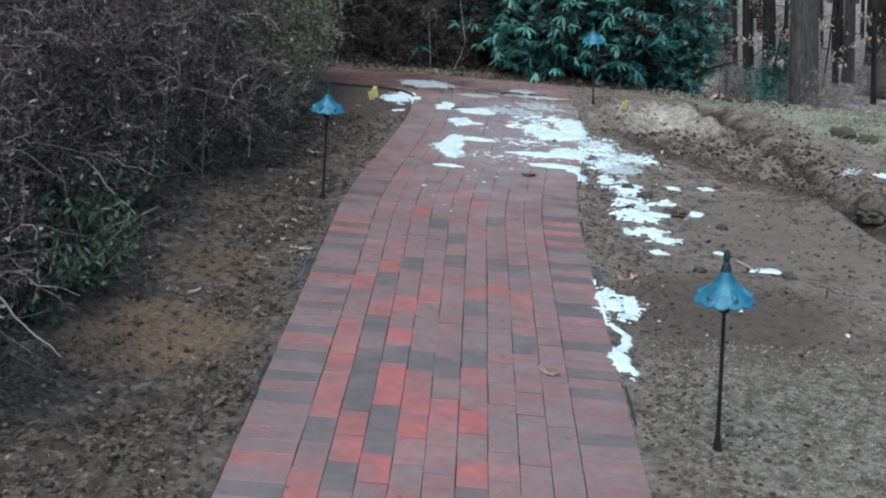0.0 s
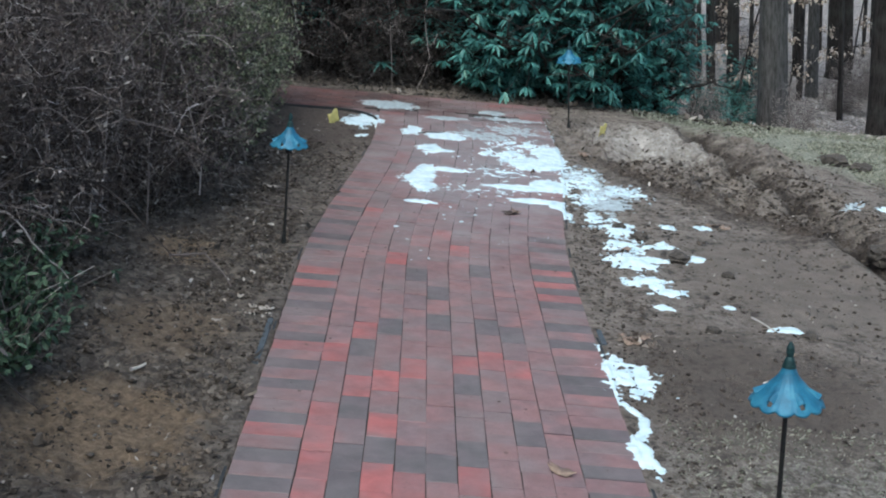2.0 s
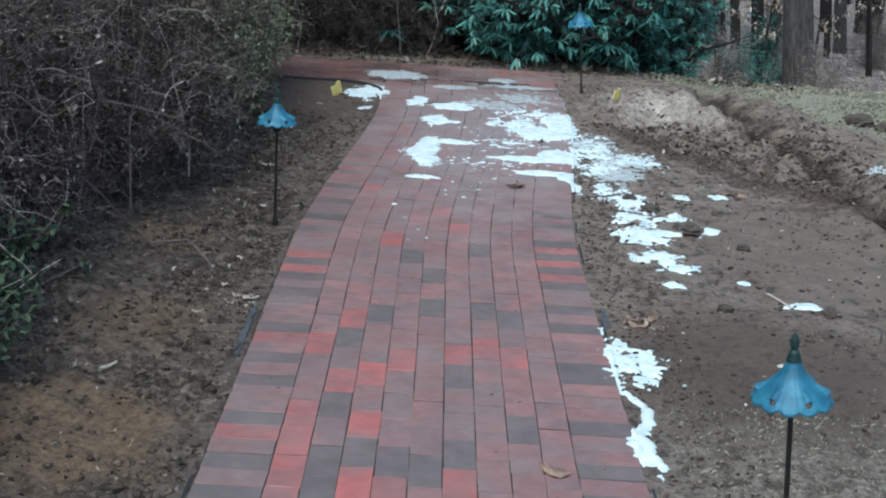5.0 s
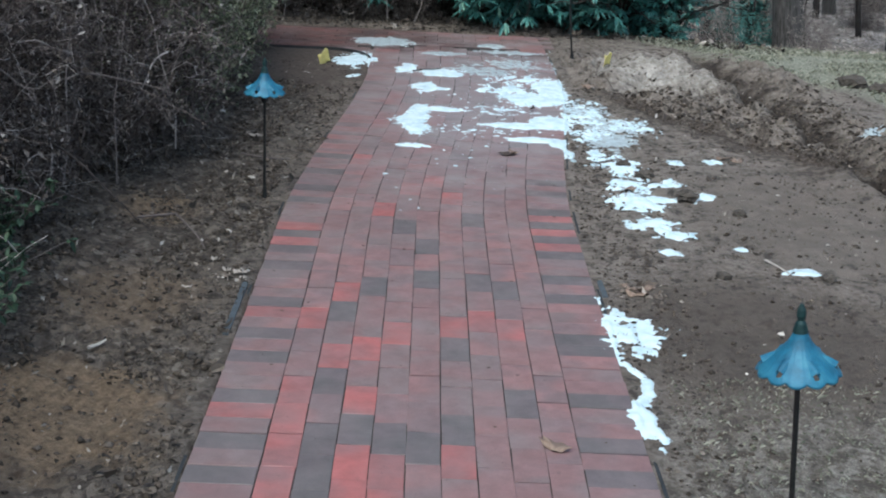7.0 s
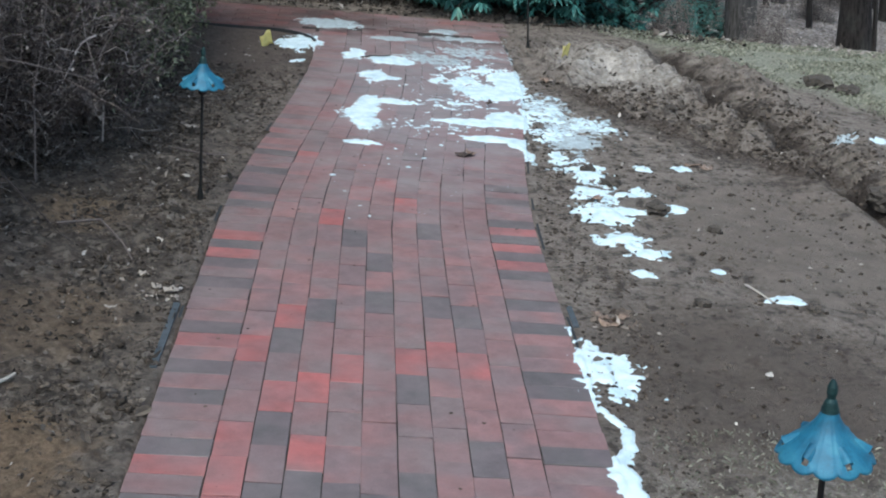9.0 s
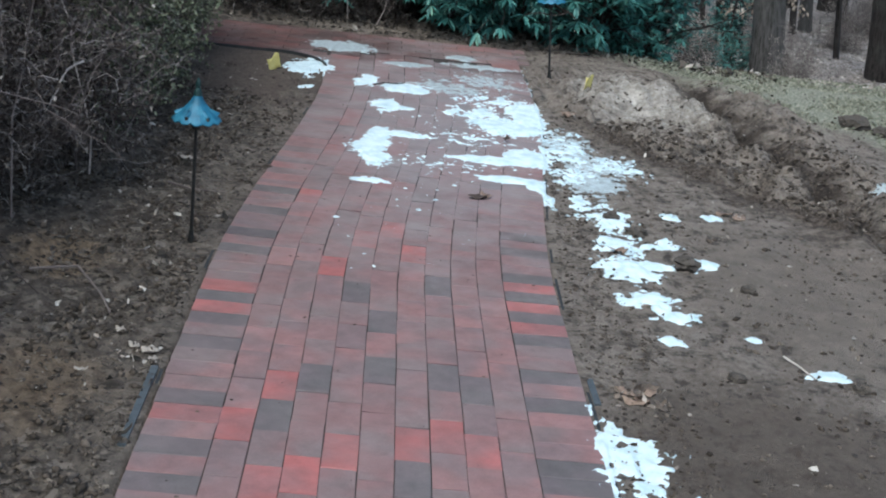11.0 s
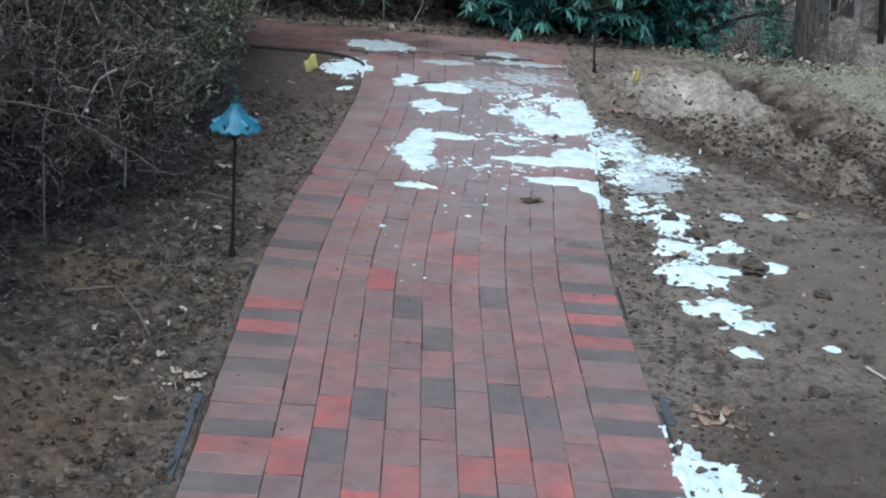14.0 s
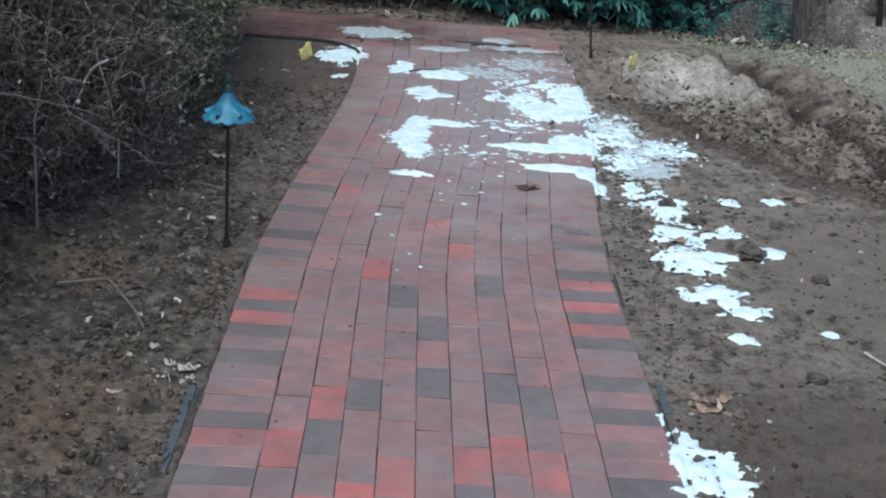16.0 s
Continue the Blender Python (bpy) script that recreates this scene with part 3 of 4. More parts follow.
snow_patch(SLUSHY, [(0.47, 10.76, 0.1, 0.07)], 58, 0.006, 1.0, SLUSH)
snow_patch(SLUSHY, [(0.6, 10.5, 0.26, 0.06)], 61, 0.004, 1.2, SLUSH)
snow_patch(ON_SOIL, [(-0.54, 10.0, 0.14, 0.26)], 65, 0.012)
snow_patch(ON_SOIL, [(-0.53, 9.45, 0.06, 0.07)], 66, 0.01)
snow_patch(ON_SOIL, [(0.95, 8.55, 0.12, 0.36), (1.13, 8.3, 0.2, 0.17), (0.93, 8.05, 0.11, 0.16)], 71, 0.014, 2.1, SNOW, 0.3)
snow_patch("thin wet film of slush on soil", [(0.96, 8.6, 0.09, 0.4), (1.1, 8.3, 0.2, 0.2), (1.0, 7.95, 0.14, 0.2)], 73, 0.008, 1.7, SLUSH, 0.12)
snow_patch(ON_SOIL, [(0.9, 7.62, 0.1, 0.13), (1.02, 7.36, 0.13, 0.17), (1.0, 7.04, 0.12, 0.15), (1.16, 7.08, 0.09, 0.06)], 75, 0.016, 1.9, SNOW, 0.15)
snow_patch(ON_SOIL, [(0.99, 6.74, 0.13, 0.15), (1.12, 6.83, 0.12, 0.06), (1.3, 6.88, 0.07, 0.07)], 81, 0.018, 1.2)
snow_patch(ON_SOIL, [(1.01, 6.41, 0.14, 0.1), (1.09, 6.28, 0.08, 0.07)], 85, 0.018, 1.2)
snow_patch(ON_SOIL, [(1.06, 6.03, 0.06, 0.07)], 91, 0.015)
snow_patch(ON_SOIL, [(1.34, 6.15, 0.045, 0.035)], 92, 0.012)
snow_patch(ON_SOIL, [(0.75, 5.08, 0.12, 0.17), (0.69, 5.22, 0.045, 0.16)], 95, 0.012, 1.5, SNOW, 0.16)
snow_patch(ON_SOIL, [(0.69, 4.62, 0.028, 0.28), (0.7, 4.4, 0.026, 0.16)], 98, 0.014, 1.2)
snow_patch(ON_SOIL, [(1.54, 5.84, 0.1, 0.055)], 101, 0.014)
snow_patch(ON_SOIL, [(1.32, 7.5, 0.05, 0.05)], 103, 0.012)
snow_patch(ON_SOIL, [(0.735, 7.62, 0.035, 0.15)], 105, 0.012, 1.4)
snow_patch(ON_SOIL, [(1.52, 7.56, 0.06, 0.05)], 107, 0.012)
snow_patch(ON_SOIL, [(2.92, 8.58, 0.1, 0.08)], 109, 0.012)
snow_patch("thin wet film of slush on soil", [(2.62, 8.3, 0.07, 0.07)], 111, 0.008, 1.2, SLUSH)


# ---- shrubs ----
def wander(start, way, length, count, bendy, lift, r):
    """A crooked twig."""
    points, p, d = [np.array(start, float)], np.array(start, float), np.array(way, float)
    for _ in range(count):
        d = d + r.normal(0, bendy, 3) + (0, 0, lift)
        d /= np.linalg.norm(d)
        p = p + d * length / count
        points.append(p)
    return np.array(points)


def bare_shrub(seed, leaf, leaf_count, height=1.9, spread=0.7, label=""):
    r = np.random.default_rng(seed)
    shrub, twigs, spots = new("shrub"), Soup(), []
    for _ in range(50):
        a = r.uniform(0, 6.28)
        far = spread * r.uniform(0.1, 0.72)
        start = (far * math.cos(a), far * math.sin(a), 0)
        stem = wander(start, (math.cos(a) * r.uniform(-0.2, 0.4), math.sin(a) * r.uniform(-0.2, 0.4), 1), height * r.uniform(0.25, 0.95), 8, 0.22, 0.1, r)
        inside = np.hypot(stem[:, 0], stem[:, 1]) < spread
        stem = stem[: max(3, int(np.argmin(np.r_[inside, False])))]
        last = len(stem) - 1
        twigs.tube(stem, np.linspace(0.0048, 0.0015, last + 1), 4)
        for _ in range(12):
            k = r.integers(0, last)
            b = r.uniform(0, 6.28)
            side = wander(stem[k] + (stem[k + 1] - stem[k]) * r.random(), (math.cos(b), math.sin(b), r.uniform(-0.5, 0.6)), spread * r.uniform(0.15, 0.5), 5, 0.45, -0.03, r)
            if np.hypot(*side[-1][:2]) > spread or side[-1][2] < 0:
                continue
            twigs.tube(side, np.linspace(0.0028, 0.0013, 6), 3)
            for _ in range(6):
                q = side[r.integers(1, 5)]
                c = r.uniform(0, 6.28)
                fine = wander(q, (math.cos(c), math.sin(c), r.uniform(-0.6, 0.6)), r.uniform(0.07, 0.24), 3, 0.5, -0.02, r)
                twigs.tube(fine, np.linspace(0.0018, 0.0009, 4), 3)
                spots += [fine[i] for i in r.integers(0, 4, leaf_count)]
    for _ in range(20):
        a, b = r.uniform(0, 6.28), r.uniform(0, 6.28)
        start = (0.75 * spread * math.cos(a), 0.75 * spread * math.sin(a), height * r.uniform(0.12, 0.85))
        cane = wander(start, (math.cos(b), math.sin(b), r.uniform(0.0, 0.8)), spread * r.uniform(0.35, 0.8), 8, 0.2, -0.16, r)
        if cane[:, 2].min() > 0.02:
            twigs.tube(cane, np.linspace(r.uniform(0.0035, 0.006), 0.0018, 9), 5)
    link("branchwork", twigs.mesh("branchwork"), TWIG, shrub)
    spots, n = np.array(spots), len(spots)
    shapes = scrap_shapes(r.uniform(0.014, 0.042, n), r.uniform(0.009, 0.022, n), r.uniform(-0.3, 0.6, n))
    foliage = many("foliage", shapes, SCRAP_FACES, spots + r.normal(0, 0.012, (n, 3)), r.uniform(0, 6.28, n), r.uniform(-0.9, 1.2, n), r.uniform(-1, 1, n))
    link("foliage", foliage, leaf, shrub)
    return tagged(shrub, label, "shrub", "shrubs beside the walk")


DRY_LABEL, OLIVE_LABEL = "dense tangled bare winter shrub with dry brown leaves", "twiggy winter shrub with small olive leaves"
kinds = [bare_shrub(1, SHRUB_LEAF, 2, 1.9, 0.72, DRY_LABEL), bare_shrub(2, SHRUB_LEAF, 3, 2.1, 0.76, DRY_LABEL), bare_shrub(3, OLIVE_LEAF, 7, 2.0, 0.7, OLIVE_LABEL), bare_shrub(5, SHADE_LEAF, 5, 2.1, 0.78, "dense shrub with withered brown leaves, darkened for shade")]
places = [(-2.2, 4.3, 0), (-2.15, 5.1, 1), (-1.96, 5.9, 0), (-1.84, 6.6, 1), (-1.7, 7.3, 0), (-1.7, 8.0, 2), (-1.68, 8.75, 2), (-1.74, 9.4, 2), (-1.8, 10.1, 2),
          (-2.6, 4.8, 1), (-2.6, 5.8, 0), (-2.5, 6.8, 1), (-2.4, 7.7, 1), (-2.4, 8.7, 0), (-2.5, 9.6, 2), (-2.0, 3.4, 1), (-2.8, 3.9, 0),
          (-3.5, 6.4, 0), (-3.5, 7.6, 1), (-3.4, 8.8, 0), (-3.6, 10.0, 1),
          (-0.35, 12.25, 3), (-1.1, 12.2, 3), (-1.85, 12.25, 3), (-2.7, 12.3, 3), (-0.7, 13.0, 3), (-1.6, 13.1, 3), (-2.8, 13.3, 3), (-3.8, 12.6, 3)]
brush = [(3.2, 15.2, 0.55), (4.9, 18.9, 0.5), (6.6, 20.6, 0.6), (4.1, 22.5, 0.8), (6.0, 24.0, 0.8), (7.6, 22.4, 0.7), (3.0, 18.2, 0.6)]
thicket = bare_shrub(4, WOOD_LEAF, 2, 1.9, 0.8, "thin leafless brush with a few pale leaves")
thicket.matrix_basis = Matrix.Translation((4.5, 15.9, float(ground_z(4.5, 15.9)) - 0.02)) @ Matrix.Scale(0.5, 4)
first = set()
for k, (x, y, kind) in enumerate(places):
    s = rng.uniform(0.9, 1.12)
    m = Matrix.Translation((x, y, float(ground_z(x, y)) - 0.02)) @ pose(0, 0, 0, 0, 0, rng.uniform(0, 360))
    if kind not in first:
        first.add(kind)
        kinds[kind].matrix_basis = m
    else:
        copy_thing(kinds[kind], m).scale = (s, s, 1.55 * s if x < -2.3 else s)


for x, y, s in brush:
    m = Matrix.Translation((x, y, float(ground_z(x, y)) - 0.02)) @ pose(0, 0, 0, 0, 0, rng.uniform(0, 360))
    copy_thing(thicket, m).scale = (s, s, s)


def low_plant(x, y, seed):
    r = np.random.default_rng(seed)
    plant, stems, spots = new("leafy_plant"), Soup(), []
    plant.location = (x, y, float(ground_z(x, y)))
    for _ in range(80):
        a, far = r.uniform(0, 6.28), r.uniform(0.05, 0.3)
        stem = wander((0.05 * math.cos(a), 0.05 * math.sin(a), 0), (math.cos(a) * far * 3, math.sin(a) * far * 3, 1), r.uniform(0.15, 0.38), 4, 0.15, -0.08, r)
        stems.tube(stem, np.linspace(0.003, 0.0015, 5), 3)
        spots += [stem[i] for i in r.integers(1, 5, 14)]
    link("stalk", stems.mesh("stalk"), TWIG, plant)
    spots, n = np.array(spots), len(spots)
    shapes = leaf_shapes(r.uniform(0.02, 0.05, n), r.uniform(0.01, 0.022, n), r.uniform(0, 0.5, n))
    link("foliage", many("foliage", shapes, LEAF_FACES, spots, r.uniform(0, 6.28, n), r.uniform(-0.5, 0.9, n), r.uniform(-0.5, 0.5, n)), GREEN_LEAF, plant)
    tagged(plant, "low bushy plant with small green leaves", "plant", "low green plants under the shrubs")


low_plant(-1.52, 4.55, 5)
low_plant(-1.62, 4.15, 6)
low_plant(-1.6, 5.0, 7)
low_plant(-1.68, 5.45, 8)
low_plant(-1.7, 4.75, 9)


def rhododendron(seed, height, spread):
    """Evergreen bush: bare crooked stems below, drooping whorls of long leaves above."""
    r = np.random.default_rng(seed)
    bush, stems, spots, angles = new("rhododendron"), Soup(), [], []
    for _ in range(26):
        a = r.uniform(0, 6.28)
        stem = wander((0.12 * math.cos(a), 0.12 * math.sin(a), 0), (math.cos(a) * r.uniform(0.1, 0.7), math.sin(a) * r.uniform(0.1, 0.7), 1), height * r.uniform(0.45, 1.0), 7, 0.2, 0.0, r)
        stems.tube(stem, np.linspace(0.016, 0.006, 8), 5)
        for _ in range(28):
            k, b = r.integers(1, 8), r.uniform(0, 6.28)
            twig = wander(stem[k], (math.cos(b), math.sin(b), r.uniform(-0.35, 0.5)), spread * r.uniform(0.15, 0.6), 3, 0.25, 0.02, r)
            if twig[-1][2] < 0.1 or np.hypot(*twig[-1][:2]) > spread:
                continue
            stems.tube(twig, np.linspace(0.006, 0.004, 4), 3)
            turn, droop = r.uniform(0, 6.28), r.uniform(-0.1, 0.75)
            for leaf in range(r.integers(10, 15)):
                spots.append(twig[-1])
                angles.append((turn + leaf * 2.4 + r.normal(0, 0.15), droop + r.normal(0, 0.2), r.normal(0, 0.3)))
    link("branchwork", stems.mesh("branchwork"), BARK_DARK, bush)
    spots, angles, n = np.array(spots), np.array(angles), len(spots)
    shapes = leaf_shapes(r.uniform(0.09, 0.14, n), r.uniform(0.019, 0.029, n), r.uniform(0.05, 0.35, n))
    link("foliage", many("foliage", shapes, LEAF_FACES, spots, *angles.T), EVERGREEN, bush)
    return tagged(bush, "large rhododendron with drooping whorls of blue-green leaves", "rhododendron", "rhododendrons at the end of the walk")


rhodos = [rhododendron(21, 2.2, 0.9), rhododendron(22, 2.4, 0.95)]
for k, (x, y) in enumerate(((0.55, 12.1), (1.05, 12.25), (1.55, 12.2), (0.75, 12.9), (1.3, 13.1), (-0.2, 13.6), (-1.2, 14.2), (0.2, 14.2), (-2.6, 14.4))):
    m = Matrix.Translation((x, y, float(ground_z(x, y)) - 0.02)) @ pose(0, 0, 0, 0, 0, 77 * k)
    if k < 2:
        rhodos[k].matrix_basis = m
    else:
        copy_thing(rhodos[k % 2], m)


for x, y, s in ((1.98, 12.15, 0.55), (-0.9, 13.1, 1.6), (-2.3, 12.9, 1.7), (0.5, 13.7, 1.5), (-3.6, 13.6, 1.8), (4.75, 20.0, 0.4), (4.2, 17.6, 0.3), (3.4, 15.5, 0.35), (3.9, 18.5, 0.3)):
    copy_thing(rhodos[0], Matrix.Translation((x, y, float(ground_z(x, y)) - 0.01)) @ pose(0, 0, 0, 0, 0, 100 * x)).scale = (s, s, s)


# ---- trees ----
def tree(seed, radius, height, material, label):
    """A leafless tree: a flared, uneven trunk, limbs and twigs. Its foot is at the origin."""
    r = np.random.default_rng(seed)
    tree_ob = new("tree")
    sides, rings = 18, 26
    verts = []
    lean = r.normal(0, 0.012, 2)
    for k in range(rings):
        h = height * (k / (rings - 1)) ** 1.5
        rad = radius * (1 - 0.72 * h / height) + 0.35 * radius * math.exp(-h / (1.3 * radius))
        for a in range(sides):
            t = 2 * math.pi * a / sides
            w = 1 + 0.05 * math.sin(3 * t + seed + h) + 0.04 * math.sin(7 * t + 2 * h) + 0.12 * math.exp(-h / radius) * math.sin(5 * t + seed)
            verts.append((rad * w * math.cos(t) + lean[0] * h, rad * w * math.sin(t) + lean[1] * h, h - 0.15))
    faces = [(k * sides + a, k * sides + (a + 1) % sides, (k + 1) * sides + (a + 1) % sides, (k + 1) * sides + a) for k in range(rings - 1) for a in range(sides)]
    faces.append(tuple(range((rings - 1) * sides, rings * sides)))
    link("trunk", mesh_of("trunk", verts, faces, True), material, tree_ob)
    limbs = Soup()
    for _ in range(16):
        h, a = height * r.uniform(0.32, 0.97), r.uniform(0, 6.28)
        size = radius * (1 - 0.72 * h / height)
        limb = wander((lean[0] * h, lean[1] * h, h), (math.cos(a), math.sin(a), r.uniform(0.2, 0.9)), height * r.uniform(0.12, 0.26), 6, 0.16, 0.06, r)
        limbs.tube(limb, np.linspace(0.5 * size, 0.1 * size, 7), 6)
        for _ in range(7):
            k, b = r.integers(1, 7), r.uniform(0, 6.28)
            twig = wander(limb[k], (math.cos(b), math.sin(b), r.uniform(0, 0.9)), height * r.uniform(0.04, 0.11), 4, 0.22, 0.04, r)
            limbs.tube(twig, np.linspace(0.16 * size, 0.03 * size, 5), 3)
    link("crown", limbs.mesh("crown", True), material, tree_ob)
    return tagged(tree_ob, label, "tree", "bare trees in the wood")


GREY_TREE, DARK_TREE = "leafless tree with a straight grey-brown trunk", "leafless tree with a straight dark trunk"
models = [tree(31, 0.2, 14, BARK, GREY_TREE), tree(32, 0.21, 15, BARK_DARK, DARK_TREE), tree(33, 0.1, 10, BARK_DARK, DARK_TREE), tree(34, 0.13, 11, BARK, GREY_TREE), tree(35, 0.045, 6, BARK_DARK, "slender leafless sapling with a dark stem")]
stand = [(4.64, 17.4, 0, 1.05), (6.52, 18.5, 1, 0.95), (5.47, 14.0, 3, 1.0), (4.76, 20.3, 2, 1.15), (5.03, 26.0, 1, 0.9), (7.1, 25.0, 2, 1.1), (7.42, 23.0, 2, 0.9),
         (6.5, 22.0, 3, 0.8), (7.88, 21.0, 2, 0.9), (4.45, 20.5, 4, 1.0), (4.3, 19.5, 4, 0.9), (6.3, 19.8, 4, 1.0), (3.6, 17.5, 4, 0.8), (8.3, 21.5, 0, 0.9), (3.7, 24.0, 0, 0.8),
         (-0.95, 13.7, 3, 0.7), (-0.35, 13.9, 2, 0.9), (-1.6, 13.6, 2, 1.2), (0.2, 15.5, 3, 1.0), (-2.4, 15.0, 0, 0.8), (1.6, 16.5, 2, 1.0), (2.6, 19.0, 3, 1.0)]
for k in range(34):
    stand.append((rng.uniform(2.8, 12.5), rng.uniform(17, 33), int(rng.choice((2, 3, 4, 4, 4))), rng.uniform(0.7, 1.2)))
for k in range(40):
    stand.append((rng.uniform(-16, 26), rng.uniform(24, 50), int(rng.integers(0, 5)), rng.uniform(0.7, 1.3)))
seen = set()
for k, (x, y, kind, s) in enumerate(stand):
    m = Matrix.Translation((x, y, float(ground_z(x, y)))) @ pose(0, 0, 0, 0, -8 if x > 2 else 0, 0) @ pose(0, 0, 0, 0, 0, rng.uniform(0, 360))
    if kind not in seen:
        seen.add(kind)
        models[kind].matrix_basis = m
    else:
        copy_thing(models[kind], m).scale = (s, s, s)


def beech_sapling(seed):
    """A thin young beech that keeps its pale dry leaves on level sprays."""
    r = np.random.default_rng(seed)
    sapling, wood, spots = new("beech_sapling"), Soup(), []
    stem = wander((0, 0, 0), (0, 0, 1), 3.2, 9, 0.06, 0.05, r)
    wood.tube(stem, np.linspace(0.018, 0.006, 10), 6)
    for _ in range(22):
        k, a = r.integers(1, 9), r.uniform(0, 6.28)
        spray = wander(stem[k], (math.cos(a), math.sin(a), r.uniform(0.0, 0.25)), r.uniform(0.4, 1.0), 7, 0.1, 0.0, r)
        wood.tube(spray, np.linspace(0.006, 0.002, 8), 4)
        for q in r.integers(2, 8, 30):
            spots.append(spray[q] + r.normal(0, 0.06, 3) * (1, 1, 0.45))
    link("branchwork", wood.mesh("branchwork"), BARK_DARK, sapling)
    spots, n = np.array(spots), len(spots)
    shapes = leaf_shapes(r.uniform(0.05, 0.085, n), r.uniform(0.025, 0.04, n), r.uniform(0.0, 0.5, n))
    link("foliage", many("foliage", shapes, LEAF_FACES, spots, r.uniform(0, 6.28, n), r.uniform(0.0, 1.0, n), r.uniform(-0.5, 0.5, n)), BEECH_LEAF, sapling)
    return tagged(sapling, "slender young beech with pale dry leaves", "tree", "young beeches in the wood")


BEECH_LEAF = scattered("pale_beech_leaves", [(0.0, (0.3, 0.22, 0.16)), (0.6, (0.55, 0.45, 0.36)), (1.0, (0.78, 0.68, 0.58))])
beech = beech_sapling(81)
beech.matrix_basis = Matrix.Translation((4.4, 18.6, float(ground_z(4.4, 18.6)) - 0.02))
for x, y, s in ((5.7, 20.6, 1.0), (5.3, 22.5, 1.15), (7.6, 23.5, 1.1), (4.1, 23.2, 1.1)):
    copy_thing(beech, Matrix.Translation((x, y, float(ground_z(x, y)) - 0.02)) @ pose(0, 0, 0, 0, 0, 97 * x)).scale = (s, s, s)


# ---- litter, clods and grass ----
def scatter(count, area, r, margin, density=None):
    """Places on the soil, none on the walk."""
    found = np.zeros((0, 2))
    while len(found) < count:
        xy = np.stack([r.uniform(area[0], area[1], 4 * count), r.uniform(area[2], area[3], 4 * count)], -1)
        fine = ~paved(xy[:, 0], xy[:, 1], margin)
        if density:
            fine &= r.random(len(xy)) < density(xy[:, 0], xy[:, 1])
        found = np.concatenate([found, xy[fine]])
    found = found[:count]
    return np.c_[found, ground_z(found[:, 0], found[:, 1])]


def leaf_litter(name, label, material, count, area, size, seed, curl=0.6, density=None, whole=False):
    r = np.random.default_rng(seed)
    places = scatter(count, area, r, 0.02, density) + (0, 0, 0.006)
    length = size[0] + (size[1] - size[0]) * r.random(count) ** 2
    form, faces = (leaf_shapes, LEAF_FACES) if whole else (scrap_shapes, SCRAP_FACES)
    shapes = form(length, length * r.uniform(0.15, 0.7, count), r.uniform(-0.5, curl, count))
    shapes = shapes + r.normal(0, 0.07, shapes.shape) * length[:, None, None]
    mesh = many(name, shapes, faces, places, r.uniform(0, 6.28, count), r.normal(0, 0.5, count), r.normal(0, 0.7, count))
    return tagged(link(name, mesh, material), label, "leaf litter", kind="stuff")


def bed_density(x, y):
    """Litter lies in drifts; the mud at the corner is almost bare of it."""
    clay = np.exp(-((x + 1.1) / 0.32) ** 2) * (np.exp(-((y - 4.3) / 0.4) ** 2) + 0.7 * np.exp(-((y - 5.25) / 0.35) ** 2))
    return (1 - 0.85 * clay) * (0.25 + 0.75 * ease(-0.25, 0.3, waves(x, y, 11.0, 17))) * (1 - 0.9 * ease(8.9, 9.5, y) * ease(-1.35, -1.1, x))


leaf_litter("leaf_litter", "small dry brown leaves scattered over the bed", BED_LEAF, 20000, (-1.9, -0.4, 2.7, 11.6), (0.005, 0.026), 51, density=bed_density)
leaf_litter("leaf_litter", "curled dead leaves lying about the bed", BED_LEAF, 1000, (-1.9, -0.4, 2.7, 11.6), (0.02, 0.055), 58, density=bed_density, whole=True)
leaf_litter("leaf_litter", "few dry leaves scattered on bare soil", DRY_LEAF, 6500, (0.68, 3.6, 2.7, 12.0), (0.004, 0.024), 52)
leaf_litter("leaf_litter", "curled dead leaves lying on bare soil", DRY_LEAF, 160, (0.68, 3.6, 2.7, 12.0), (0.02, 0.05), 59, whole=True)
leaf_litter("leaf_litter", "brown leaf litter under the evergreen bushes", BED_LEAF, 5000, (-2.5, 3.0, 11.3, 13.2), (0.025, 0.07), 53)
leaf_litter("leaf_litter", "brown leaf litter on the wood's floor", WOOD_LEAF, 9000, (2.2, 11, 11.5, 24), (0.04, 0.09), 54)
leaf_litter("bleached_leaves", "pale bleached leaf scraps lying on the soil", PALE_LEAF, 160, (-1.6, -0.68, 3.6, 10), (0.01, 0.042), 55, whole=True)
leaf_litter("bleached_leaves", "pale bleached leaf scraps lying on the soil", PALE_LEAF, 110, (0.7, 3.2, 3.4, 10.5), (0.01, 0.036), 56, whole=True)
leaf_litter("bleached_leaves", "few crumpled pale leaves lying on soil", TAN_SCRAP, 26, (0.76, 0.91, 5.45, 5.62), (0.025, 0.06), 60, 0.9, whole=True)
leaf_litter("bleached_leaves", "heap of pale bleached leaves at the walk's edge", PALE_LEAF, 16, (-0.84, -0.68, 5.46, 5.6), (0.01, 0.034), 57, whole=True)


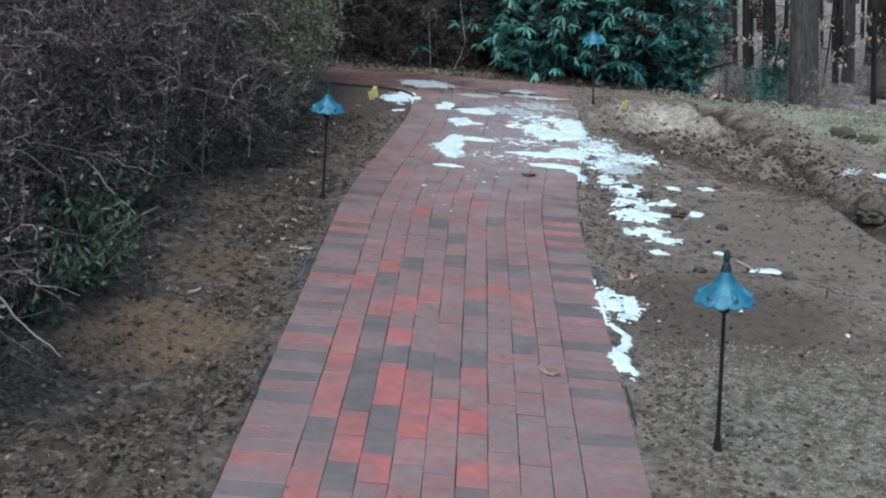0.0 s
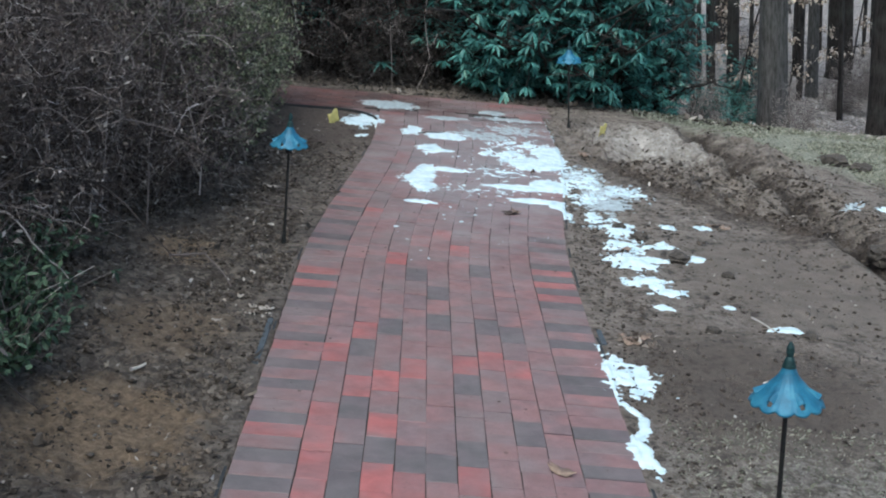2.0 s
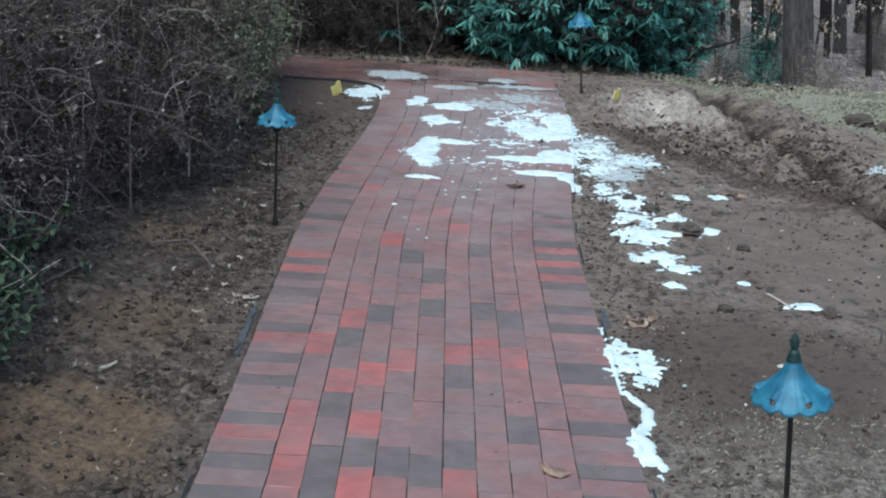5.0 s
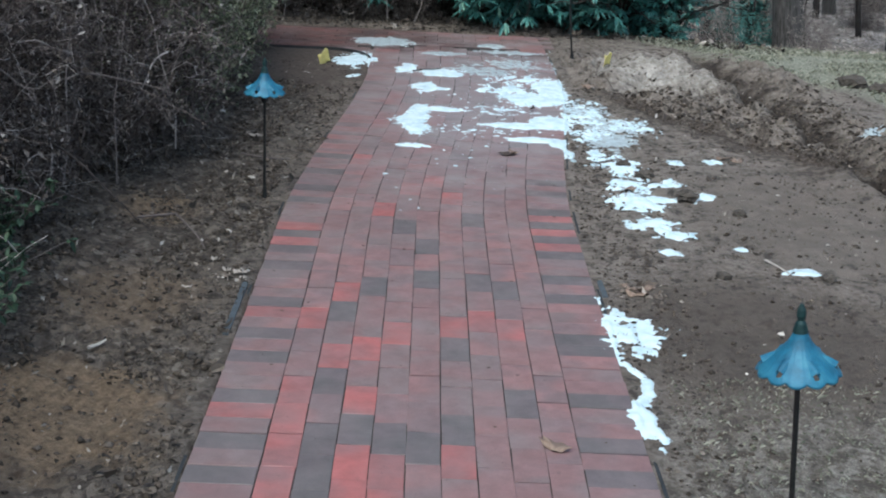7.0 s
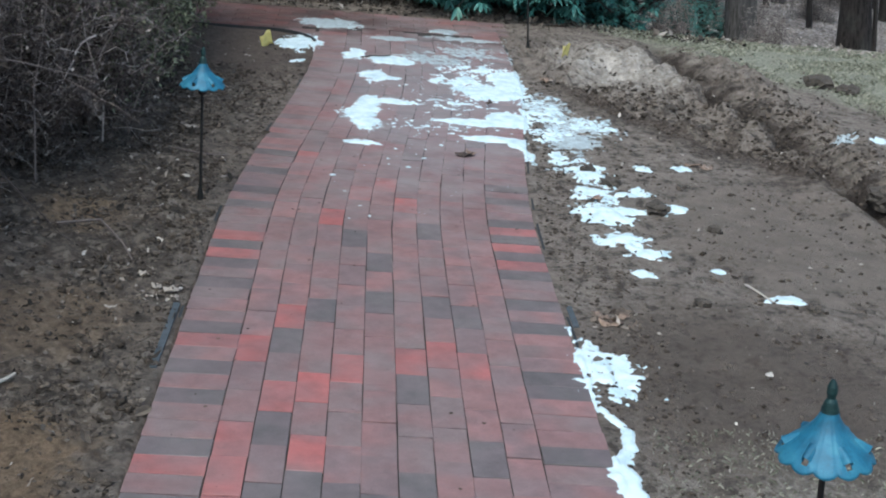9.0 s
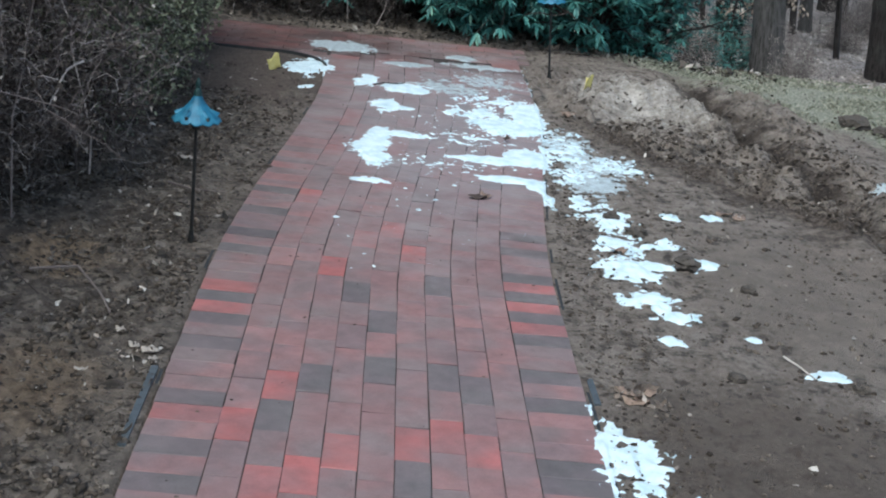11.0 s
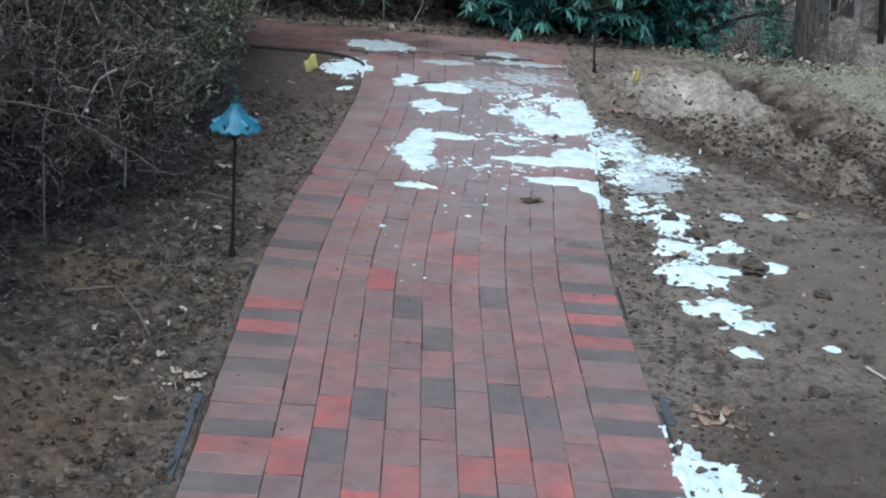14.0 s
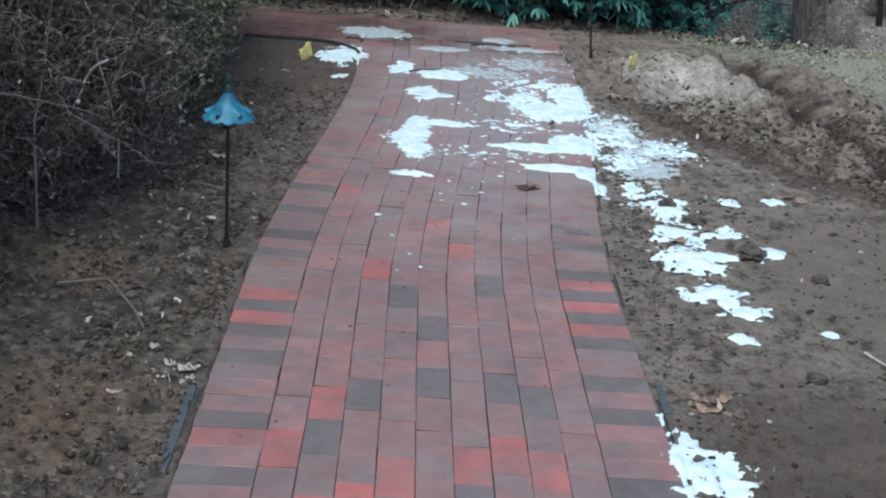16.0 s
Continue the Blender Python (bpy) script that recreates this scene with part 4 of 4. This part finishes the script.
def clods(label, count, area, size, seed, density=None):
    r = np.random.default_rng(seed)
    octa = np.array([(1, 0, 0), (0, 1, 0), (-1, 0, 0), (0, -1, 0), (0, 0, 1), (0, 0, -1)], float)
    faces = [(0, 1, 4), (1, 2, 4), (2, 3, 4), (3, 0, 4), (1, 0, 5), (2, 1, 5), (3, 2, 5), (0, 3, 5)]
    s = size[0] + (size[1] - size[0]) * r.random(count) ** 3
    places = scatter(count, area, r, 0.03, density)
    places[:, 2] += 0.2 * s
    shapes = octa * r.uniform(0.6, 1.3, (count, 6, 1)) * (1.2, 0.9, 0.6) * s[:, None, None]
    mesh = many("soil_clods", shapes, faces, places, r.uniform(0, 6.28, count), r.normal(0, 0.3, count), np.zeros(count), True)
    return tagged(link("soil_clods", mesh, CLOD), label, "soil", kind="stuff")


def furrow_density(x, y):
    inner, outer = 1.12 + 0.68 * (9.08 - y), 2.17 + 0.1 * (9.6 - y)
    return 0.03 + ease(-0.15, 0.1, x - inner) * (1 - ease(0.2, 0.5, x - outer)) * ease(6.0, 7.0, y) * (1 - 0.93 * ease(9.0, 9.5, y))


clods("small crumbs and clods of brown soil", 6500, (0.67, 3.6, 3.0, 9.4), (0.002, 0.015), 61, lambda x, y: 0.2 + 0.8 * ease(-0.2, 0.3, waves(x, y, 7.0, 18)))
clods("larger clods of turned soil along a furrow", 5200, (1.0, 3.4, 6.2, 10.8), (0.003, 0.021), 62, furrow_density)
clods("fine crumbs of soil along the edging", 3200, (0.67, 0.98, 2.8, 9.0), (0.002, 0.012), 64)
clods("crumbs and clods of dark bed soil", 7000, (-1.6, -0.4, 2.7, 9.2), (0.004, 0.02), 63, bed_density)


def grass(label, count, area, height, seed, density=None):
    r = np.random.default_rng(seed)
    places = scatter(count, area, r, 0.03, density) - (0, 0, 0.004)
    h = r.uniform(height[0], height[1], count)
    out, w, zero = r.uniform(0.3, 1.6, count) * h, np.full(count, 0.0022), np.zeros(count)
    rows = [(zero, w, zero), (zero, -w, zero), (0.5 * out, zero, 0.75 * h), (out, zero, 0.7 * h)]
    shapes = np.stack([np.stack(q, -1) for q in rows], 1)
    mesh = many("grass", shapes, [(0, 1, 2), (1, 3, 2)], places, r.uniform(0, 6.28, count), zero, zero)
    return tagged(link("grass", mesh, BLADE), label, "grass", kind="stuff")


grass("short pale winter grass on the bank", 16000, (1.6, 5.5, 8.2, 12.6), (0.015, 0.045), 71, lambda x, y: ease(-0.15, 0.35, x - 2.29 + 0.72 * (y - 10.57)) * ease(-0.3, 0.4, waves(x, y, 6.0, 19)))
grass("matted dead grass on bare soil", 7000, (0.78, 2.4, 2.9, 4.75), (0.006, 0.02), 72, lambda x, y: 0.5 + 0.5 * waves(x, y, 5.0, 12))


def fallen_leaf(x, y, size, turn, material, label, z=None, curl=0.5):
    """One dead leaf, lobed and curled, lying where it fell."""
    r = np.random.default_rng(int(abs(x * 1000 + y * 77)))
    verts, faces = [], []
    for k in range(15):
        a = 2 * math.pi * k / 14
        lobe = (1.0 + 0.14 * math.cos(5 * a) + r.normal(0, 0.09)) if k < 14 else 0.0
        px, py = size * 0.5 * lobe * math.cos(a), size * 0.27 * lobe * math.sin(a)
        verts.append((px, py, curl * (px * px + 2.5 * py * py) / size + r.normal(0, 0.06) * size))
    verts[14] = (0, 0, 0)
    faces = [(14, k, (k + 1) % 14) for k in range(14)]
    ob = link("fallen_leaf", mesh_of("fallen_leaf", verts, faces, True), material)
    low = min(v[2] for v in verts)
    ob.matrix_basis = pose(x, y, (float(ground_z(x, y)) if z is None else z) - low + 0.002, 0, 0, turn)
    solid = ob.modifiers.new("thickness", "SOLIDIFY")
    solid.thickness = 0.0012
    return tagged(ob, label, "leaf", "fallen leaves")


TAN_LEAF = plain("tan_dead_leaf", (0.17, 0.11, 0.08), (0.36, 0.26, 0.2), 60.0, 0.7)
BROWN_LEAF = plain("brown_dead_leaf", (0.035, 0.024, 0.02), (0.11, 0.075, 0.058), 60.0, 0.7)
fallen_leaf(0.41, 7.49, 0.085, 15, BROWN_LEAF, "curled dark brown leaf lying on bricks", 0.0, 0.6)
fallen_leaf(0.45, 7.52, 0.07, -40, TAN_LEAF, "curled tan leaf lying on bricks", 0.0, 1.0)
fallen_leaf(0.62, 8.57, 0.06, 70, BROWN_LEAF, "curled dark brown leaf lying on snow", 0.012, 0.8)
fallen_leaf(0.38, 4.2, 0.09, -30, TAN_LEAF, "tan dead leaf lying on bricks", 0.0, 0.6)
for x, y, size, turn in ((1.6, 7.65, 0.09, 10), (1.66, 7.6, 0.09, 50), (0.81, 5.49, 0.09, 10), (0.87, 5.57, 0.07, 60), (0.79, 5.55, 0.07, -35), (1.05, 9.35, 0.1, 15), (0.98, 6.95, 0.08, 0)):
    fallen_leaf(x, y, size, turn, TAN_LEAF, "pale tan dead leaf lying on soil", None, 0.45)
for x, y, size, turn in ((-0.72, 5.55, 0.06, 20), (-0.78, 5.6, 0.05, -60), (-0.7, 5.49, 0.045, 80), (-0.84, 5.68, 0.05, 130), (-0.9, 5.4, 0.04, 10), (-0.95, 7.7, 0.07, -20), (-0.7, 6.9, 0.04, 40)):
    fallen_leaf(x, y, size, turn, PALE_LEAF, "bleached pale dead leaf on the bed", None, 0.9)


def stick(name, points, radius, material, label):
    soup = Soup()
    points = [(x, y, (float(ground_z(x, y)) if not paved(np.float64(x), np.float64(y)) else 0.0) + z) for x, y, z in points]
    soup.tube(points, np.linspace(radius, 0.6 * radius, len(points)), 7)
    return tagged(link(name, soup.mesh(name), material), label, "stick", "fallen sticks")


stick("wood_chip", [(-1.1, 4.75, 0.016), (-1.08, 4.79, 0.016), (-1.06, 4.82, 0.016)], 0.007, PALE_LEAF, "pale split stick of wood on the bed")
stick("fallen_stick", [(1.42, 5.97, 0.012), (1.45, 5.9, 0.014), (1.48, 5.79, 0.01)], 0.0045, PALE_LEAF, "pale short stick lying beside snow")
stick("fallen_stick", [(-0.12, 9.6, 0.012), (-0.06, 9.66, 0.014), (0.02, 9.69, 0.01), (0.07, 9.72, 0.012)], 0.004, BARK_DARK, "thin dark twig lying on the walk")
stick("fallen_stick", [(-0.95, 7.2, 0.02), (-0.85, 7.15, 0.03), (-0.7, 7.2, 0.015)], 0.005, TWIG, "thin brown twig lying on the bed")
stick("fallen_stick", [(-1.2, 5.95, 0.06), (-1.05, 6.0, 0.09), (-0.95, 5.9, 0.05), (-0.9, 5.82, 0.01)], 0.006, TWIG, "crooked brown twig under the shrubs")


def lump(x, y, size, seed):
    """A single large clod."""
    r = np.random.default_rng(seed)
    bm = bmesh.new()
    bmesh.ops.create_icosphere(bm, subdivisions=3, radius=size)
    for v in bm.verts:
        d = v.co.normalized()
        v.co *= 1 + 0.45 * noise.noise(d * 2.1 + Vector((seed, 0, 0))) + 0.3 * noise.noise(d * 5.5 + Vector((0, seed, 0)))
        v.co.z *= 0.55
    mesh = bpy.data.meshes.new("soil_clod")
    bm.to_mesh(mesh)
    bm.free()
    ob = link("soil_clod", mesh, LUMP)
    ob.matrix_basis = pose(x, y, float(ground_z(x, y)) + 0.25 * size, 0, 0, r.uniform(0, 360))
    return tagged(ob, "rounded dark clod of wet soil", "soil clod", "large clods on the soil")


LUMP = plain("wet_clod", (0.035, 0.028, 0.024), (0.12, 0.1, 0.083), 30.0, 0.9, 0.01)
for k, (x, y, size) in enumerate(((1.25, 6.84, 0.055), (1.1, 7.22, 0.045), (1.02, 7.4, 0.04), (2.5, 7.3, 0.1), (2.65, 7.05, 0.09), (2.35, 7.6, 0.08), (2.75, 7.5, 0.08), (2.15, 9.0, 0.06), (1.9, 8.6, 0.05), (2.3, 8.2, 0.06), (1.75, 8.9, 0.04), (1.45, 6.6, 0.03), (1.62, 5.74, 0.03), (1.2, 5.75, 0.03), (3.04, 10.05, 0.1), (3.2, 9.9, 0.08), (3.6, 9.8, 0.12))):
    lump(x, y, size, k + 3)

r = np.random.default_rng(88)
count = 170
fx, fy = r.normal(0.1, 0.24, count), 6.3 + 2.9 * r.random(count) ** 0.6
keep = np.abs(fx - 0.1) < 0.5
fx, fy = fx[keep] + bend(fy[keep]), fy[keep]
n_flecks = len(fx)
size = 0.0025 + 0.012 * r.random(n_flecks) ** 4
octa = np.array([(1, 0, 0), (0.5, 0.9, 0), (-0.6, 0.8, 0), (-1.1, 0, 0), (-0.4, -0.8, 0), (0.6, -0.7, 0), (0, 0, 0.4)], float)
shapes = octa * r.uniform(0.6, 1.4, (n_flecks, 7, 1)) * size[:, None, None]
flecks = many("snow_flecks", shapes, [(k, (k + 1) % 6, 6) for k in range(6)], np.stack([fx, fy, np.full(n_flecks, 0.002)], -1), r.uniform(0, 6.28, n_flecks), np.zeros(n_flecks), np.zeros(n_flecks), True)
count = 420
gx2, gy2 = r.uniform(-0.64, 0.64, count), r.uniform(2.6, 9.8, count)
crumb = 0.0012 + 0.0055 * r.random(count) ** 4
shapes = octa * r.uniform(0.5, 1.4, (count, 7, 1)) * crumb[:, None, None]
crumbs = many("crumbs", shapes, [(k, (k + 1) % 6, 6) for k in range(6)], np.stack([gx2 + bend(gy2), gy2, np.full(count, 0.0015)], -1), r.uniform(0, 6.28, count), np.zeros(count), np.zeros(count))
tagged(link("crumbs", crumbs, CLOD), "specks of soil scattered over bricks", "soil", kind="stuff")
tagged(link("snow_flecks", flecks, SNOW), "tiny flecks of snow scattered over bricks", "snow", kind="stuff")

# ---- the walk's bed, edging and bricks ----
ys = np.arange(-2.0, 10.0, 0.1)
bx, by = np.arange(-4.2, 1.0, 0.04), np.arange(-2.0, 11.6, 0.04)
BX, BY = np.meshgrid(bx, by)
inside = paved(BX, BY, 0.0)
ok = inside[:-1, :-1] & inside[1:, :-1] & inside[:-1, 1:] & inside[1:, 1:]
jj, ii = np.nonzero(ok)
w = len(bx)
bed_faces = np.stack([jj * w + ii, jj * w + ii + 1, (jj + 1) * w + ii + 1, (jj + 1) * w + ii], -1).tolist()
walkway = link("pavement", mesh_of("pavement", np.stack([BX, BY, np.full(BX.shape, -0.0042)], -1).reshape(-1, 3), bed_faces), BED)
tagged(walkway, "garden walk of red and grey clay bricks", "pavement", kind="structure")


def ribbon(name, points, width, low, high, material, label, category):
    """A strip with thickness along a line on the ground."""
    points = np.array(points)
    along = np.gradient(points, axis=0)
    along /= np.linalg.norm(along, axis=1)[:, None]
    side = np.stack([-along[:, 1], along[:, 0]], -1) * width / 2
    verts = []
    for p, s in zip(points, side):
        wig = 0.003 * math.sin(5.1 * p[1]) + 0.002 * math.sin(13 * p[1])
        verts += [(*(p + s), low), (*(p + s), high + wig), (*(p - s), high + wig), (*(p - s), low)]
    faces = [(4 * k + a, 4 * k + (a + 1) % 4, 4 * k + 4 + (a + 1) % 4, 4 * k + 4 + a) for k in range(len(points) - 1) for a in range(4)]
    faces += [(3, 2, 1, 0), tuple(range(4 * len(points) - 4, 4 * len(points)))]
    return tagged(link(name, mesh_of(name, verts, faces), material), label, category, kind="structure")


left_line = [(-0.664 + bend(y), y) for y in ys]
corner_line = [(-0.8 + 0.368 * math.cos(a), 10.0 + 0.368 * math.sin(a)) for a in np.linspace(0.05, 1.57, 14)] + [(x, 10.368) for x in np.arange(-0.9, -4.0, -0.1)]
right_line = [(0.664 + bend(y), y) for y in np.arange(-2.0, 11.0, 0.1)]
ribbon("walkway_edging", left_line, 0.01, -0.07, -0.012, EDGING, "black plastic edging strip along the brick walk", "edging")
ribbon("walkway_edging", corner_line, 0.012, -0.07, 0.008, EDGING, "raised black plastic edging round the walk's corner", "edging")
ribbon("walkway_edging", right_line, 0.01, -0.07, -0.009, EDGING, "black plastic edging strip along the brick walk", "edging")
for a, b, off in ((4.95, 5.5, -0.686), (5.45, 5.68, 0.682)):
    ribbon("edging_flange", [(off + bend(y), y) for y in np.arange(a, b, 0.05)], 0.022, -0.05, -0.004, FLANGE, "grey flange of the edging bared of soil", "edging")


def brick_mesh(seed, lx, ly):
    """A paver with a chamfered, slightly uneven top at z = 0."""
    r = np.random.default_rng(seed)
    c, verts = 0.0012, []
    for z, inset in ((-0.045, 0.0), (-c, 0.0), (0.0, c)):
        for sx, sy in ((-1, -1), (1, -1), (1, 1), (-1, 1)):
            verts.append((sx * (lx / 2 - inset) + r.normal(0, 0.0007), sy * (ly / 2 - inset) + r.normal(0, 0.0011), z + (r.normal(0, 0.0004) if z == 0 else 0)))
    faces = [(8, 9, 10, 11)] + [(k * 4 + a, k * 4 + (a + 1) % 4, k * 4 + 4 + (a + 1) % 4, k * 4 + 4 + a) for k in (0, 1) for a in range(4)]
    return verts, faces


FORMS = [brick_mesh(k, 0.0972, 0.1955) for k in range(5)]
paver_data = {}
for letter, material in PAVERS.items():
    for k, form in enumerate(FORMS):
        paver_data[letter, k] = mesh_of("brick", *form)
        paver_data[letter, k].materials.append(material)
# Firing tones (red, rose, mauve, grey) along each column, from 11 courses before its first joint past y = 4.98.
COURSE = 0.1975
COLUMNS = ((5.022, "rrmgrrrrrmprpppmmmpmmprm"), (5.095, "mgrrgggpgrmgrpppmmpmmpmm"), (5.162, "mrggrrgrmrmmgmmmprmmmpmm"), (5.112, "rmprrrgpmmrmmppmgmmrmpmm"), (5.063, "pmpprpgppmmmmgpgmmmprmmp"),
           (4.986, "pgrmrmrgmmgrmpmppmprmmmp"), (5.052, "mmpmmmmpmmprmgpmpgmmpmpm"), (4.98, "pmmmmmmmgpprpgpppmmpmmpm"), (5.095, "mmmpmmpppmpmmppppmmmmmpm"))
BORDERS = ((-0.55, 5.013, 10.68, "mmgmrmpmmgmgmgmrgmmgpgprgmpmgmgrgrmmmgmgpmgmmgpm"), (0.55, 5.168, 10.95, "mgmmpmgmmmgmgpmgmmpggpmpgpgmmgrgrgrgmmgmgmmpmgmm"))
NEAR, FAR = 3.0, 7.45
laid = []
for column, (joint, tones) in enumerate(COLUMNS):
    x = -0.4 + 0.1 * column
    for k in range(-34, 29):
        y = joint + (k + 0.5) * COURSE
        if -1.9 < y < 10.6:
            laid.append((x + float(bend(y)), y, 0.0, tones[(k + 11) % len(tones)]))
for x, joint, end, tones in BORDERS:
    for k in range(-70, 60):
        y = joint + (k + 0.5) * COURSE / 2
        if -1.9 < y < end:
            laid.append((x + float(bend(y)), y, 90.0, tones[(k + 22) % len(tones)]))
for row in range(9):
    y = 10.43 + 0.1 * row
    for k in range(-21, 5):
        x = 0.2 * k + 0.1 * (row % 2) + 0.05
        if y > 10.7 or x < -0.5:
            laid.append((x, y, 90.0, "m"))
laid += [(-0.47, 10.15, 20.0, "m"), (-0.44, 10.3, 10.0, "p"), (-0.58, 10.37, 60.0, "m"), (-0.36, 10.4, 0.0, "m")]
far_bricks, side_bricks = Soup(), Soup()
for k, (x, y, turn, tone) in enumerate(laid):
    if not paved(np.float64(x), np.float64(y)) or (turn == 0.0 and y > 10.65):
        continue
    swing = -math.degrees(math.atan2(float(bend(y + 0.05) - bend(y - 0.05)), 0.1)) if y < 10 else 0.0
    m = pose(x + rng.normal(0, 0.0008), y + rng.normal(0, 0.0012), rng.normal(0, 0.0008), rng.normal(0, 0.15), rng.normal(0, 0.22), turn + swing + rng.normal(0, 0.3) + (180 if rng.random() < 0.5 else 0))
    if NEAR < y < FAR:
        ob = new("brick", paver_data[tone, k % 5])
        ob.parent, ob.matrix_basis = walkway, m
    else:
        verts, faces = FORMS[k % 5]
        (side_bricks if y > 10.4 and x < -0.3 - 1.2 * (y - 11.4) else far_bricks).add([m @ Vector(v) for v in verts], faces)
joined = link("bricks", far_bricks.mesh("bricks"), BRICK_FAR, walkway)
tagged(joined, kind="stuff")
side_joined = link("bricks", side_bricks.mesh("bricks"), BRICK_SIDE, walkway, "side path bricks darkened for tree shade")
tagged(side_joined, kind="stuff")
